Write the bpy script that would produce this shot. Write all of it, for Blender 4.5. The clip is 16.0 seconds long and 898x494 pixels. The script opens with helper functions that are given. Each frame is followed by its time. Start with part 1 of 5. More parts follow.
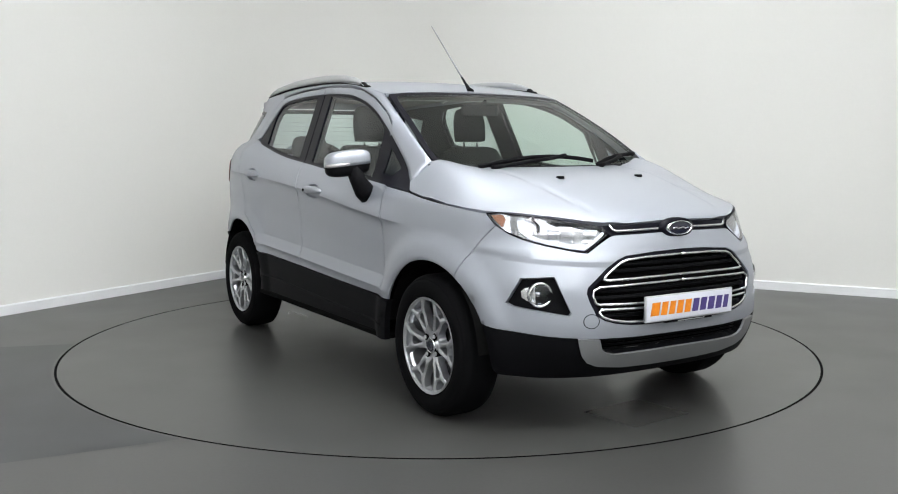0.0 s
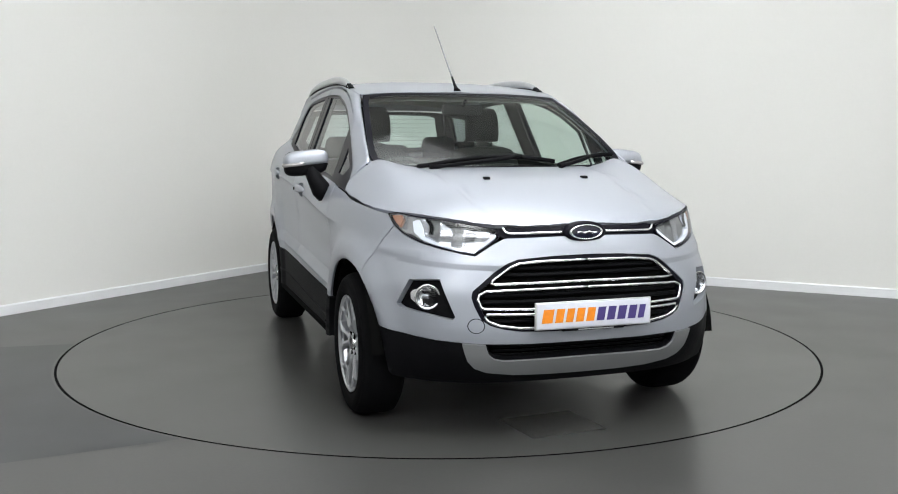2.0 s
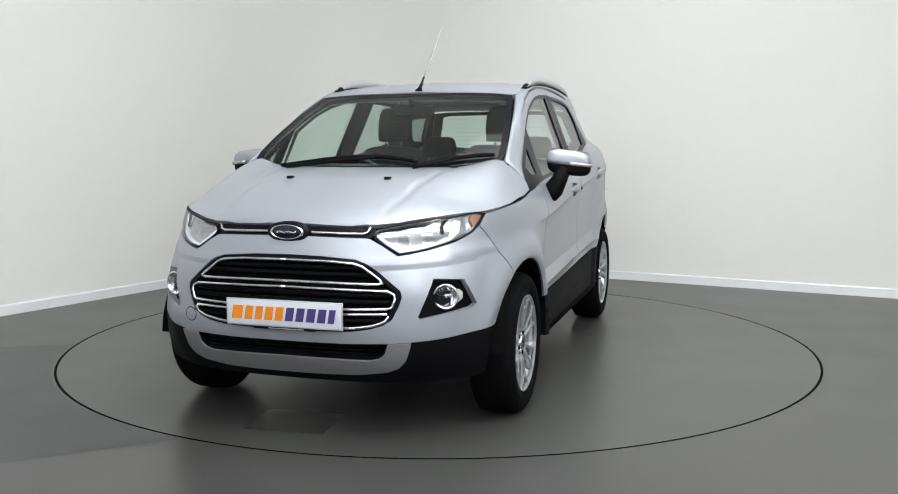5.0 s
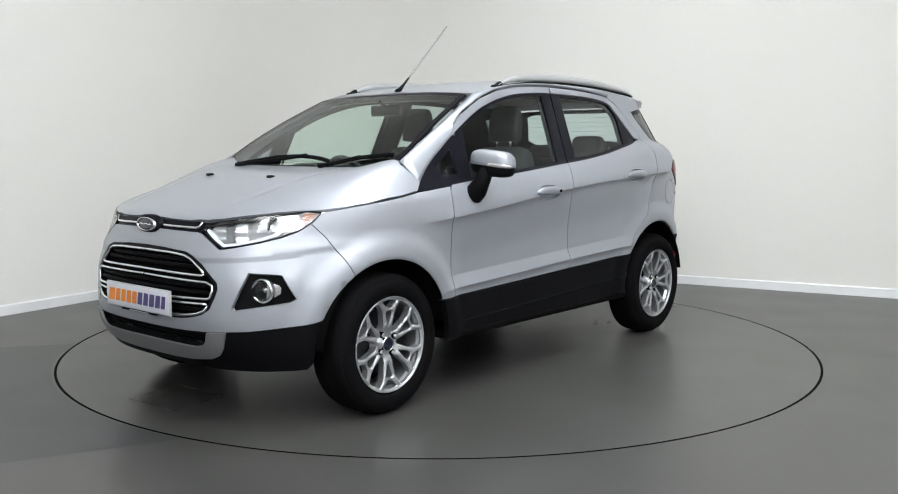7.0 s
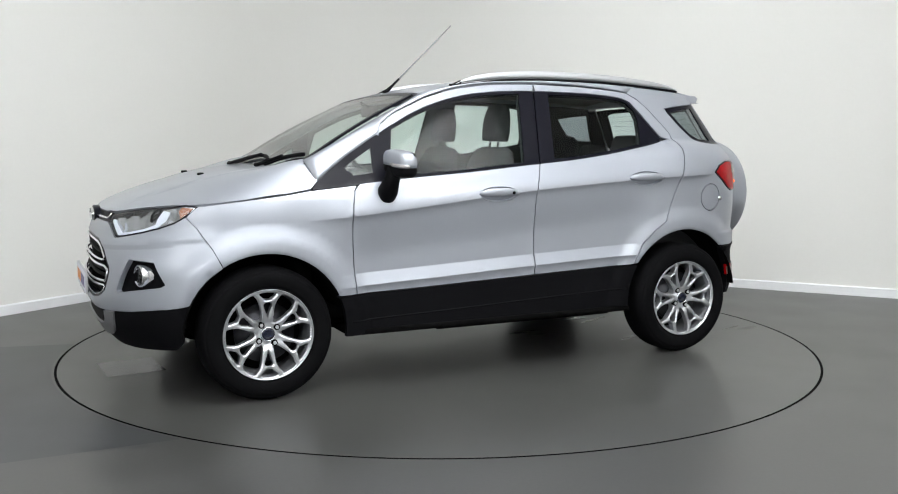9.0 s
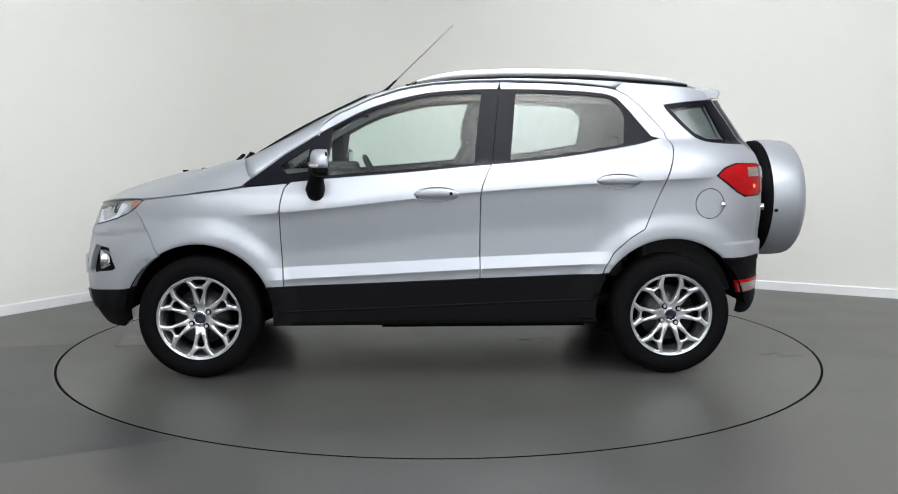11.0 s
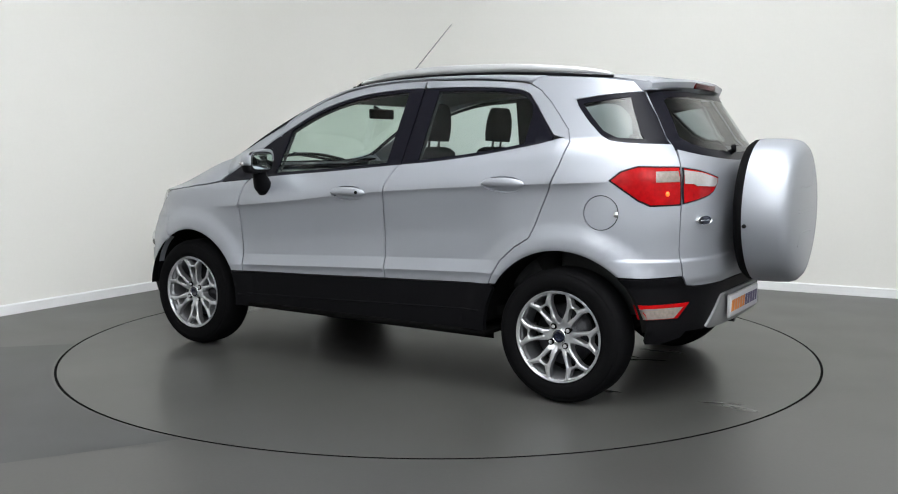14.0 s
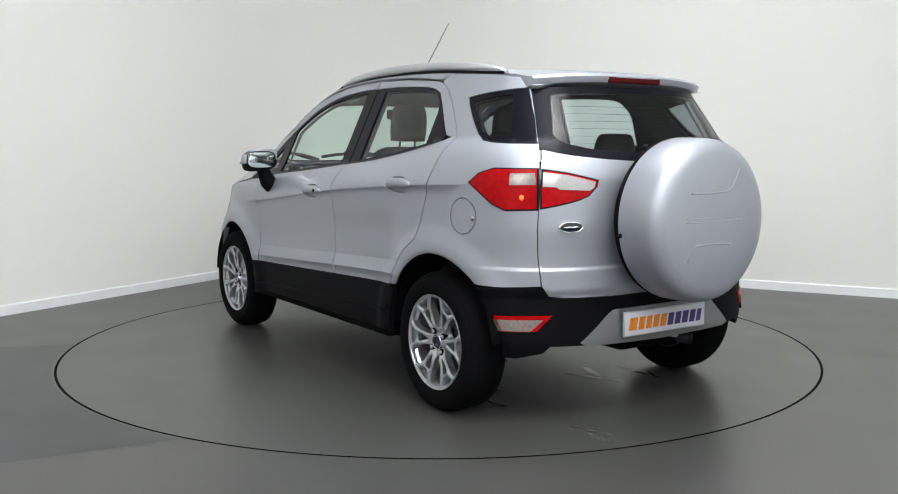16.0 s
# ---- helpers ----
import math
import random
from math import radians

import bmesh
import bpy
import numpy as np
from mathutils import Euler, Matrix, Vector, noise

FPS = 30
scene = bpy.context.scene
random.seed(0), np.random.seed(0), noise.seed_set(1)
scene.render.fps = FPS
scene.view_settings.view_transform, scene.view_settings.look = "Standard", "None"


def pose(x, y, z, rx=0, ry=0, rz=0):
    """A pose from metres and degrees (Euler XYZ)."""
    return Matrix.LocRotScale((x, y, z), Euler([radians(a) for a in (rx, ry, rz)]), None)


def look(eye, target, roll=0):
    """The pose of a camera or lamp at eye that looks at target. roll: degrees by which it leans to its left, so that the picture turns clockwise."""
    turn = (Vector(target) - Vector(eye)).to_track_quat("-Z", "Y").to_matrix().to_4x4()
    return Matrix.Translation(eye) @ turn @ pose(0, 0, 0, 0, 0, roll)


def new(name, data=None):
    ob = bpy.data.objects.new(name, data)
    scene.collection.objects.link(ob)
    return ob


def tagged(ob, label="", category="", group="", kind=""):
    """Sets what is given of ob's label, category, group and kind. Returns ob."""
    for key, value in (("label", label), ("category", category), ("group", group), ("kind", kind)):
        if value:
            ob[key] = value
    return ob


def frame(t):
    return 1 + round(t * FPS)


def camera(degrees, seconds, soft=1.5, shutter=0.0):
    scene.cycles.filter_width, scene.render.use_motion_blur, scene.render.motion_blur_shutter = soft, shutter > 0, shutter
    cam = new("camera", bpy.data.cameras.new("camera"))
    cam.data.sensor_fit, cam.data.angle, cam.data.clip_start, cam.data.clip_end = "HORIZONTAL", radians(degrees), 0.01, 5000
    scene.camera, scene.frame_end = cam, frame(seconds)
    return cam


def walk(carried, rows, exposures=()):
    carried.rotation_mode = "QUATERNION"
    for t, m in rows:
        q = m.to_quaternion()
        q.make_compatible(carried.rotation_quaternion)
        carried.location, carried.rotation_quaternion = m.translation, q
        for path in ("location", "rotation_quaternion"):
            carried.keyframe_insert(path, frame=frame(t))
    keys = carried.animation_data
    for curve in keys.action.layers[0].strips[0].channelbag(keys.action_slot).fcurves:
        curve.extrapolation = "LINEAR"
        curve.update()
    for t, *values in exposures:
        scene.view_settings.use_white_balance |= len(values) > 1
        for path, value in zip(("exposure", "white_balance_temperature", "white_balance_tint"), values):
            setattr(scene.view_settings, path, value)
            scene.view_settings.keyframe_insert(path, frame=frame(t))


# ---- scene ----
EXPO = 0.31
# softboxes under the ceiling: distance from the rounded corner along each of the two walls, width, depth, strength
LIGHTS = [(6.0, 6.0, 4.2, 4.2, 6.2), (5.2, 9.6, 3.2, 3.0, 6.5), (8.9, 5.2, 2.4, 3.4, 8.5), (4.2, 3.6, 3.2, 3.0, 6.2)]
# softboxes high behind the camera, turned to the walls: place, width, depth, strength, aim
FRONT_LIGHTS = [(-3.2, -7.9, 3.3, 4.6, 3.1, 3.9, -3.0), (2.0, -7.6, 3.3, 4.6, 3.1, 4.5, -0.6)]
cam = camera(51.9, 16.0, soft=1.05)
walk(cam, [(0.0, pose(0, -5.703, 1.237, 83.73, 0, -0.56)), (16.0, pose(0, -5.703, 1.237, 83.73, 0, -0.56))], exposures=[(0.0, EXPO), (16.0, EXPO)])

# heading of the car on the turntable, seconds and degrees
TURN = [(0.0, -58.64), (0.5, -59.63), (1.0, -62.29), (1.5, -66.36), (2.0, -72.28), (2.5, -78.01), (3.0, -84.18), (3.5, -89.95),
        (4.0, -96.07), (4.5, -101.79), (5.0, -107.93), (7.5, -137.22), (8.0, -143.3), (8.5, -148.91), (9.0, -155.03), (11.5, -184.1),
        (12.0, -190.07), (12.5, -195.61), (13.0, -201.58), (13.5, -207.2), (14.0, -213.3), (14.5, -218.8), (15.0, -224.9),
        (15.5, -230.61), (16.0, -236.63)]

# ---- world: the studio is closed, the world is only a dim grey outside it
world = bpy.data.worlds.new("studio_world")
scene.world = world
world.use_nodes = True
world.node_tree.nodes["Background"].inputs[0].default_value = (0.5, 0.5, 0.5, 1)
world.node_tree.nodes["Background"].inputs[1].default_value = 0.2


# ---- materials
def mat(name, color, rough=0.5, metal=0.0, grain=0.0, scale=60.0, bump=0.0, coat=0.0, rough_var=0.0, emit=None, trans=0.0, stain=0.0, stain_scale=1.2, ior=1.45, spec=0.5):
    """A procedural material: fine grain and large soft stains in colour and roughness, with bump."""
    m = bpy.data.materials.new(name)
    m.use_nodes = True
    nt = m.node_tree
    b = nt.nodes["Principled BSDF"]
    b.inputs["Base Color"].default_value = (*color, 1)
    b.inputs["Roughness"].default_value = rough
    b.inputs["Metallic"].default_value = metal
    b.inputs["Coat Weight"].default_value = coat
    b.inputs["Coat Roughness"].default_value = 0.04
    b.inputs["Transmission Weight"].default_value = trans
    b.inputs["IOR"].default_value = ior
    b.inputs["Specular IOR Level"].default_value = spec
    if emit:
        b.inputs["Emission Color"].default_value = (*emit[:3], 1)
        b.inputs["Emission Strength"].default_value = emit[3]
    tc = nt.nodes.new("ShaderNodeTexCoord")

    def tex(s, detail):
        n = nt.nodes.new("ShaderNodeTexNoise")
        n.inputs["Scale"].default_value = s
        n.inputs["Detail"].default_value = detail
        nt.links.new(tc.outputs["Object"], n.inputs["Vector"])
        return n

    def remap(sock, lo, hi):
        n = nt.nodes.new("ShaderNodeMapRange")
        n.inputs["From Min"].default_value, n.inputs["From Max"].default_value = 0.1, 0.9
        n.inputs["To Min"].default_value, n.inputs["To Max"].default_value = lo, hi
        nt.links.new(sock, n.inputs["Value"])
        return n.outputs["Result"]
    if grain or stain:
        a, c = tex(scale, 3), tex(stain_scale, 2)
        mul = nt.nodes.new("ShaderNodeMath")
        mul.operation = "MULTIPLY"
        nt.links.new(remap(a.outputs["Fac"], 1 - grain, 1 + grain), mul.inputs[0])
        nt.links.new(remap(c.outputs["Fac"], 1 - stain, 1 + stain), mul.inputs[1])
        vm = nt.nodes.new("ShaderNodeVectorMath")
        vm.operation = "SCALE"
        vm.inputs[0].default_value = color
        nt.links.new(mul.outputs[0], vm.inputs["Scale"])
        nt.links.new(vm.outputs[0], b.inputs["Base Color"])
        if rough_var:
            nt.links.new(remap(c.outputs["Fac"], rough - rough_var, rough + rough_var), b.inputs["Roughness"])
    if bump:
        bn = nt.nodes.new("ShaderNodeBump")
        bn.inputs["Strength"].default_value = bump
        bn.inputs["Distance"].default_value = 0.002
        nt.links.new(tex(scale * 2, 2).outputs["Fac"], bn.inputs["Height"])
        nt.links.new(bn.outputs[0], b.inputs["Normal"])
    return m


PAINT = mat("silver_paint", (0.354, 0.374, 0.418), 0.50, 0.60, grain=0.05, scale=900, coat=0.5, stain=0.015)
BLACK_PLASTIC = mat("black_plastic", (0.0032, 0.0032, 0.0042), 0.6, grain=0.2, scale=500, bump=0.15, spec=0.1)
GLOSS_BLACK = mat("gloss_black", (0.007, 0.007, 0.011), 0.28, spec=0.10)
DARK = mat("dark_cavity", (0.003, 0.003, 0.003), 0.9, grain=0.2, scale=30, spec=0.05)
RUBBER = mat("tyre_rubber", (0.0042, 0.0042, 0.0048), 0.8, grain=0.25, scale=200, bump=0.25, stain=0.15, stain_scale=8, spec=0.06)
ALLOY = mat("alloy", (0.54, 0.55, 0.58), 0.28, 0.85, grain=0.04, scale=300)
DISC = mat("brake_disc", (0.045, 0.045, 0.05), 0.4, 0.9, grain=0.2, scale=80)
CHROME = mat("chrome", (0.80, 0.81, 0.83), 0.20, 1.0, grain=0.02, scale=50)
SATIN = mat("satin_silver", (0.50, 0.51, 0.53), 0.42, 0.6, grain=0.05, scale=700)
RED = mat("red_lens", (0.33, 0.002, 0.004), 0.2, spec=0.2, grain=0.35, scale=45, stain=0.25, stain_scale=9)
RED_DARK = mat("dark_red_lens", (0.055, 0.002, 0.003), 0.2, grain=0.1, scale=200, spec=0.2)
CLEAR_LENS = mat("clear_tail_lens", (0.40, 0.38, 0.385), 0.18, 0.30, grain=0.12, scale=90, coat=0.8)
GREY_LENS = mat("smoky_indicator_lens", (0.26, 0.22, 0.20), 0.2, 0.3, grain=0.3, scale=70, coat=0.5)
AMBER = mat("amber_bulb", (0.36, 0.17, 0.11), 0.25, grain=0.2, scale=80, coat=0.5)
LAMP_WHITE = mat("lamp_guide", (0.70, 0.73, 0.80), 0.2, grain=0.05, scale=50, emit=(0.70, 0.78, 1.0, 0.12))
REFLECTOR = mat("lamp_reflector", (0.50, 0.51, 0.54), 0.2, 0.95, grain=0.25, scale=26, bump=0.2)
PLATE_WHITE = mat("plate_white", (0.58, 0.59, 0.66), 0.35, grain=0.02, scale=200)
ORANGE = mat("orange_print", (0.72, 0.22, 0.012), 0.4, grain=0.15, scale=60)
PURPLE = mat("purple_print", (0.055, 0.038, 0.16), 0.4, grain=0.15, scale=60)
BADGE_BLUE = mat("badge_blue", (0.004, 0.006, 0.022), 0.2, coat=0.8, grain=0.1, scale=60)
SEAT = mat("seat_fabric", (0.022, 0.023, 0.025), 0.9, grain=0.25, scale=400, bump=0.3)
TRIM = mat("interior_plastic", (0.03, 0.032, 0.034), 0.6, grain=0.15, scale=300, bump=0.15)
SKID = mat("skid_silver", (0.26, 0.265, 0.275), 0.45, 0.6, grain=0.06, scale=700)
LINER = mat("headliner", (0.32, 0.32, 0.30), 0.95, grain=0.06, scale=300)


def glass(name, tint, refl=0.02, face=0.06):
    """Thin tinted glass: clear in the middle, mirror-like at grazing angles."""
    m = bpy.data.materials.new(name)
    m.use_nodes = True
    nt = m.node_tree
    nt.nodes.remove(nt.nodes["Principled BSDF"])
    t, g, mix, lw, pw, ma = (nt.nodes.new("ShaderNode" + k) for k in ("BsdfTransparent", "BsdfGlossy", "MixShader", "LayerWeight", "Math", "Math"))
    t.inputs[0].default_value = (*tint, 1)
    g.inputs["Roughness"].default_value = refl
    lw.inputs["Blend"].default_value = 0.5
    pw.operation, ma.operation = "POWER", "MULTIPLY_ADD"
    pw.inputs[1].default_value = 4.0
    ma.inputs[1].default_value, ma.inputs[2].default_value = 0.9, face
    nt.links.new(lw.outputs["Facing"], pw.inputs[0])
    nt.links.new(pw.outputs[0], ma.inputs[0])
    nt.links.new(ma.outputs[0], mix.inputs[0])
    nt.links.new(t.outputs[0], mix.inputs[1])
    nt.links.new(g.outputs[0], mix.inputs[2])
    nt.links.new(mix.outputs[0], nt.nodes["Material Output"].inputs[0])
    return m


GLASS = glass("tinted_glass", (0.88, 0.975, 0.945), 0.02, 0.028)
SCREEN = glass("windscreen_glass", (0.85, 0.97, 0.91), 0.06, 0.065)
GLASS_DARK = glass("privacy_glass", (0.78, 0.86, 0.85), 0.02, 0.045)
GLASS_PRIVACY = glass("dark_privacy_glass", (0.36, 0.40, 0.42), 0.02, 0.06)
LENS = glass("lamp_lens", (0.93, 0.94, 0.95))


# ---- mesh helpers
def part(name, bm, material, parent=None, label="", smooth=True):
    """Links a bmesh as one mesh object under a thing or part."""
    me = bpy.data.meshes.new(name)
    bm.to_mesh(me)
    bm.free()
    if smooth:
        me.shade_smooth()
    me.materials.append(material)
    ob = new(name, me)
    ob.parent = parent
    return tagged(ob, label)


def thing(name, label, category, at=(0, 0, 0), group="", kind=""):
    e = new(name)
    e.location = at
    return tagged(e, label, category, group, kind)


def box(bm, x0, x1, y0, y1, z0, z1, bevel=0.0, segs=2, m=None):
    r = bmesh.ops.create_cube(bm, size=1)
    bmesh.ops.transform(bm, matrix=(m or Matrix()) @ Matrix.LocRotScale(((x0 + x1) / 2, (y0 + y1) / 2, (z0 + z1) / 2), None, (x1 - x0, y1 - y0, z1 - z0)), verts=r["verts"])
    if bevel:
        bmesh.ops.bevel(bm, geom=list({e for v in r["verts"] for e in v.link_edges}), offset=bevel, segments=segs, affect="EDGES", profile=0.6)
    return bm


def lathe(bm, prof, n=64, axis="y", m=None):
    """Turns a profile of (radius, along) about the y axis."""
    rings = []
    for r, a in prof:
        rings.append([bm.verts.new((m or Matrix()) @ Vector((r * math.cos(k * 2 * math.pi / n), a, r * math.sin(k * 2 * math.pi / n)))) for k in range(n)])
    for p, q in zip(rings, rings[1:]):
        for k in range(n):
            bm.faces.new((p[k], p[(k + 1) % n], q[(k + 1) % n], q[k]))
    return rings


def tube(bm, pts, radius, n=8, flat=1.0, taper=None):
    """A tube along points, its section flattened in z by flat."""
    pts = [Vector(p) for p in pts]
    rings = []
    for i, p in enumerate(pts):
        d = (pts[min(i + 1, len(pts) - 1)] - pts[max(i - 1, 0)]).normalized()
        s = d.cross(Vector((0, 0, 1)))
        s = s.normalized() if s.length > 1e-3 else Vector((1, 0, 0))
        u = s.cross(d)
        r = radius * (taper[i] if taper else 1)
        rings.append([bm.verts.new(p + s * r * math.cos(2 * math.pi * k / n) + u * r * flat * math.sin(2 * math.pi * k / n)) for k in range(n)])
    for a, b in zip(rings, rings[1:]):
        for k in range(n):
            bm.faces.new((a[k], a[(k + 1) % n], b[(k + 1) % n], b[k]))
    bm.faces.new(rings[0][::-1])
    bm.faces.new(rings[-1])
    bmesh.ops.recalc_face_normals(bm, faces=bm.faces)
    return bm


def curve(xs, ys):
    """A smooth monotone-friendly cubic through knots, as a function of arrays."""
    xs, ys = np.array(xs, float), np.array(ys, float)
    h, d = np.diff(xs), np.diff(ys) / np.diff(xs)
    s = np.zeros(len(xs))
    s[1:-1] = np.where(d[:-1] * d[1:] > 0, 2 * d[:-1] * d[1:] / np.where(np.abs(d[:-1] + d[1:]) < 1e-9, 1, d[:-1] + d[1:]), 0)
    s[0], s[-1] = d[0], d[-1]

    def f(x):
        x = np.clip(np.asarray(x, float), xs[0], xs[-1])
        i = np.clip(np.searchsorted(xs, x) - 1, 0, len(h) - 1)
        t = (x - xs[i]) / h[i]
        return ((1 + 2 * t) * (1 - t) ** 2 * ys[i] + t * (1 - t) ** 2 * h[i] * s[i] + t * t * (3 - 2 * t) * ys[i + 1] + t * t * (t - 1) * h[i] * s[i + 1])
    return f


def sstep(a, b, x):
    t = np.clip((x - a) / (b - a), 0, 1)
    return t * t * (3 - 2 * t)


def inside(poly, P):
    """Which of the points P lie inside the closed polygon."""
    x, y = P[:, 0], P[:, 1]
    r = np.zeros(len(P), bool)
    a = poly
    b = np.roll(poly, -1, axis=0)
    for (x0, y0), (x1, y1) in zip(a, b):
        if y0 != y1:
            r ^= ((y0 > y) != (y1 > y)) & (x < (x1 - x0) * (y - y0) / (y1 - y0) + x0)
    return r


def dense(poly, step):
    out = []
    for p, q in zip(poly, poly[1:] + poly[:1]):
        n = max(1, int(math.ceil(math.dist(p, q) / step)))
        out += [(p[0] + (q[0] - p[0]) * k / n, p[1] + (q[1] - p[1]) * k / n) for k in range(n)]
    return out


def dense_line(pts, step):
    out = []
    for p, q in zip(pts, pts[1:]):
        n = max(1, int(math.ceil(math.dist(p, q) / step)))
        out += [tuple(p[k] + (q[k] - p[k]) * i / n for k in range(len(p))) for i in range(n)]
    return out + [tuple(pts[-1])]


def fill(outline, holes=(), step=0.025, lines=()):
    """Triangles that fill an outline with holes; also the loops of its border."""
    from mathutils.geometry import delaunay_2d_cdt
    loops = [dense([tuple(map(float, p)) for p in o], step) for o in (outline, *holes)]
    polys = [np.array(l) for l in loops]
    lo, hi = polys[0].min(0), polys[0].max(0)
    gx, gy = np.meshgrid(np.arange(lo[0], hi[0], step), np.arange(lo[1], hi[1], step))
    gx = gx + (np.arange(gx.shape[0]) % 2)[:, None] * step / 2
    g = np.stack([gx.ravel(), gy.ravel()], 1)
    g = g[inside(polys[0], g)]
    for h in polys[1:]:
        g = g[~inside(h, g)]
    allb = np.concatenate(polys)
    if len(g):
        keep = np.ones(len(g), bool)
        for k in range(0, len(allb), 200):
            keep &= (((g[:, None] - allb[None, k:k + 200]) ** 2).sum(2) > (0.55 * step) ** 2).all(1)
        g = g[keep]
    for l in lines:
        L = np.array(dense_line(l, step * 0.5))
        L = L[(L[:, 0] > lo[0] - step) & (L[:, 0] < hi[0] + step)]
        if len(L) and len(g):
            g = g[np.array([((L - q) ** 2).sum(1).min() for q in g]) > (0.5 * step) ** 2]
    edges, n, rings = [], 0, []
    for l in loops:
        rings.append(list(range(n, n + len(l))))
        edges += [(n + k, n + (k + 1) % len(l)) for k in range(len(l))]
        n += len(l)
    extra = []
    for l in lines:
        L = np.array(dense_line(l, step))
        ok = inside(polys[0], L)
        for h in polys[1:]:
            ok &= ~inside(h, L)
        ok &= np.array([((allb - q) ** 2).sum(1).min() > (0.3 * step) ** 2 for q in L])
        base = len(allb) + len(g) + len(extra)
        idx = np.cumsum(ok) - 1
        edges += [(int(base + idx[k]), int(base + idx[k + 1])) for k in range(len(L) - 1) if ok[k] and ok[k + 1]]
        extra += [tuple(q) for q in L[ok]]
    pts = [Vector(p) for p in [*map(tuple, allb), *map(tuple, g), *extra]]
    v, e, f, ov, *_ = delaunay_2d_cdt(pts, edges, [], 0, 1e-6)
    back = {}
    for i, o in enumerate(ov):
        for k in o:
            back[k] = i
    V = np.array([tuple(p) for p in v])
    F = np.array([t for t in f if len(t) == 3])
    c = V[F].mean(1)
    ok = inside(polys[0], c)
    for h in polys[1:]:
        ok &= ~inside(h, c)
    return V, F[ok], [[back[k] for k in r] for r in rings]


def sheet(name, surf, outline, material, parent, holes=(), step=0.025, thick=0.012, off=0.0, label="", side=1, lines=()):
    """A panel of a curved surface: an outline in the surface's own coordinates, lifted on to it, with a turned-in rim. side -1 mirrors it to the other flank."""
    V, F, rings = fill(outline, holes, step, lines)
    h = 1e-4
    P = surf(V[:, 0], V[:, 1])
    du = surf(V[:, 0] + h, V[:, 1]) - surf(V[:, 0] - h, V[:, 1])
    dv = surf(V[:, 0], V[:, 1] + h) - surf(V[:, 0], V[:, 1] - h)
    N = np.cross(du, dv)
    N /= np.maximum(np.linalg.norm(N, axis=1), 1e-12)[:, None]
    if (N * (P - np.array([0, 0, 0.75]))).sum() < 0:
        N = -N
    P = P + N * off
    fn = np.cross(P[F[:, 1]] - P[F[:, 0]], P[F[:, 2]] - P[F[:, 0]])
    flip = (fn * N[F[:, 0]]).sum(1) < 0
    F[flip] = F[flip][:, ::-1]
    verts, norms, faces = [P], [N], [tuple(f) for f in F]
    n = len(P)
    for r in rings:
        A, B = P[r], P[r] - N[r] * thick
        T = np.roll(A, -1, 0) - np.roll(A, 1, 0)
        T /= np.maximum(np.linalg.norm(T, axis=1), 1e-12)[:, None]
        O = np.cross(T, N[r])
        k = len(r)
        verts += [A, B]
        norms += [O, O]
        faces += [(n + i, n + (i + 1) % k, n + k + (i + 1) % k, n + k + i) for i in range(k)]
        n += 2 * k
    P, N = np.concatenate(verts), np.concatenate(norms)
    if side < 0:
        P, N = P * [1, -1, 1], N * [1, -1, 1]
        faces = [f[::-1] for f in faces]
    me = bpy.data.meshes.new(name)
    me.from_pydata(P.tolist(), [], faces)
    me.shade_smooth()
    top = len(V)
    loopn = []
    for p in me.polygons:
        pn = p.normal
        for i in p.vertices:
            loopn.append(tuple(N[i]) if i < top else tuple(pn))
    me.normals_split_custom_set(loopn)
    me.materials.append(material)
    ob = new(name, me)
    ob.parent = parent
    return tagged(ob, label)


def smooth_line(pts, n=4, closed=False):
    """A Catmull-Rom line through points."""
    P = [np.array(p, float) for p in pts]
    out = []
    m = len(P)
    for i in range(m if closed else m - 1):
        a, b, c, d = (P[(i - 1) % m], P[i], P[(i + 1) % m], P[(i + 2) % m]) if closed else (P[max(i - 1, 0)], P[i], P[i + 1], P[min(i + 2, m - 1)])
        for k in range(n):
            t = k / n
            out.append(tuple(0.5 * (2 * b + (c - a) * t + (2 * a - 5 * b + 4 * c - d) * t * t + (3 * b - a - 3 * c + d) * t ** 3)))
    if not closed:
        out.append(tuple(P[-1]))
    return out


def arc(cx, cz, r, a0, a1, n=24):
    return [(cx + r * math.cos(math.radians(a0 + (a1 - a0) * k / n)), cz + r * math.sin(math.radians(a0 + (a1 - a0) * k / n))) for k in range(n + 1)]


# ---- the studio
RING, GAP, CY = 2.277, 0.014, 0.126
WALL = mat("white_studio_wall", (0.73, 0.726, 0.702), 0.75, grain=0.012, scale=40, stain=0.012, stain_scale=0.5)
SKIRT = mat("white_skirting", (0.76, 0.77, 0.79), 0.4, grain=0.02, scale=60, stain=0.02, stain_scale=3)
FLOOR = mat("grey_resin_floor", (0.050, 0.050, 0.048), 0.33, grain=0.12, scale=60, stain=0.32, stain_scale=1.6, rough_var=0.07)
DISCMAT = mat("turntable_resin", (0.053, 0.053, 0.051), 0.31, grain=0.05, scale=160, stain=0.22, stain_scale=2.0, rough_var=0.05)
DARKPATCH = mat("worn_resin", (0.030, 0.032, 0.034), 0.34, grain=0.10, scale=120, stain=0.5, stain_scale=2.2, spec=0.41)
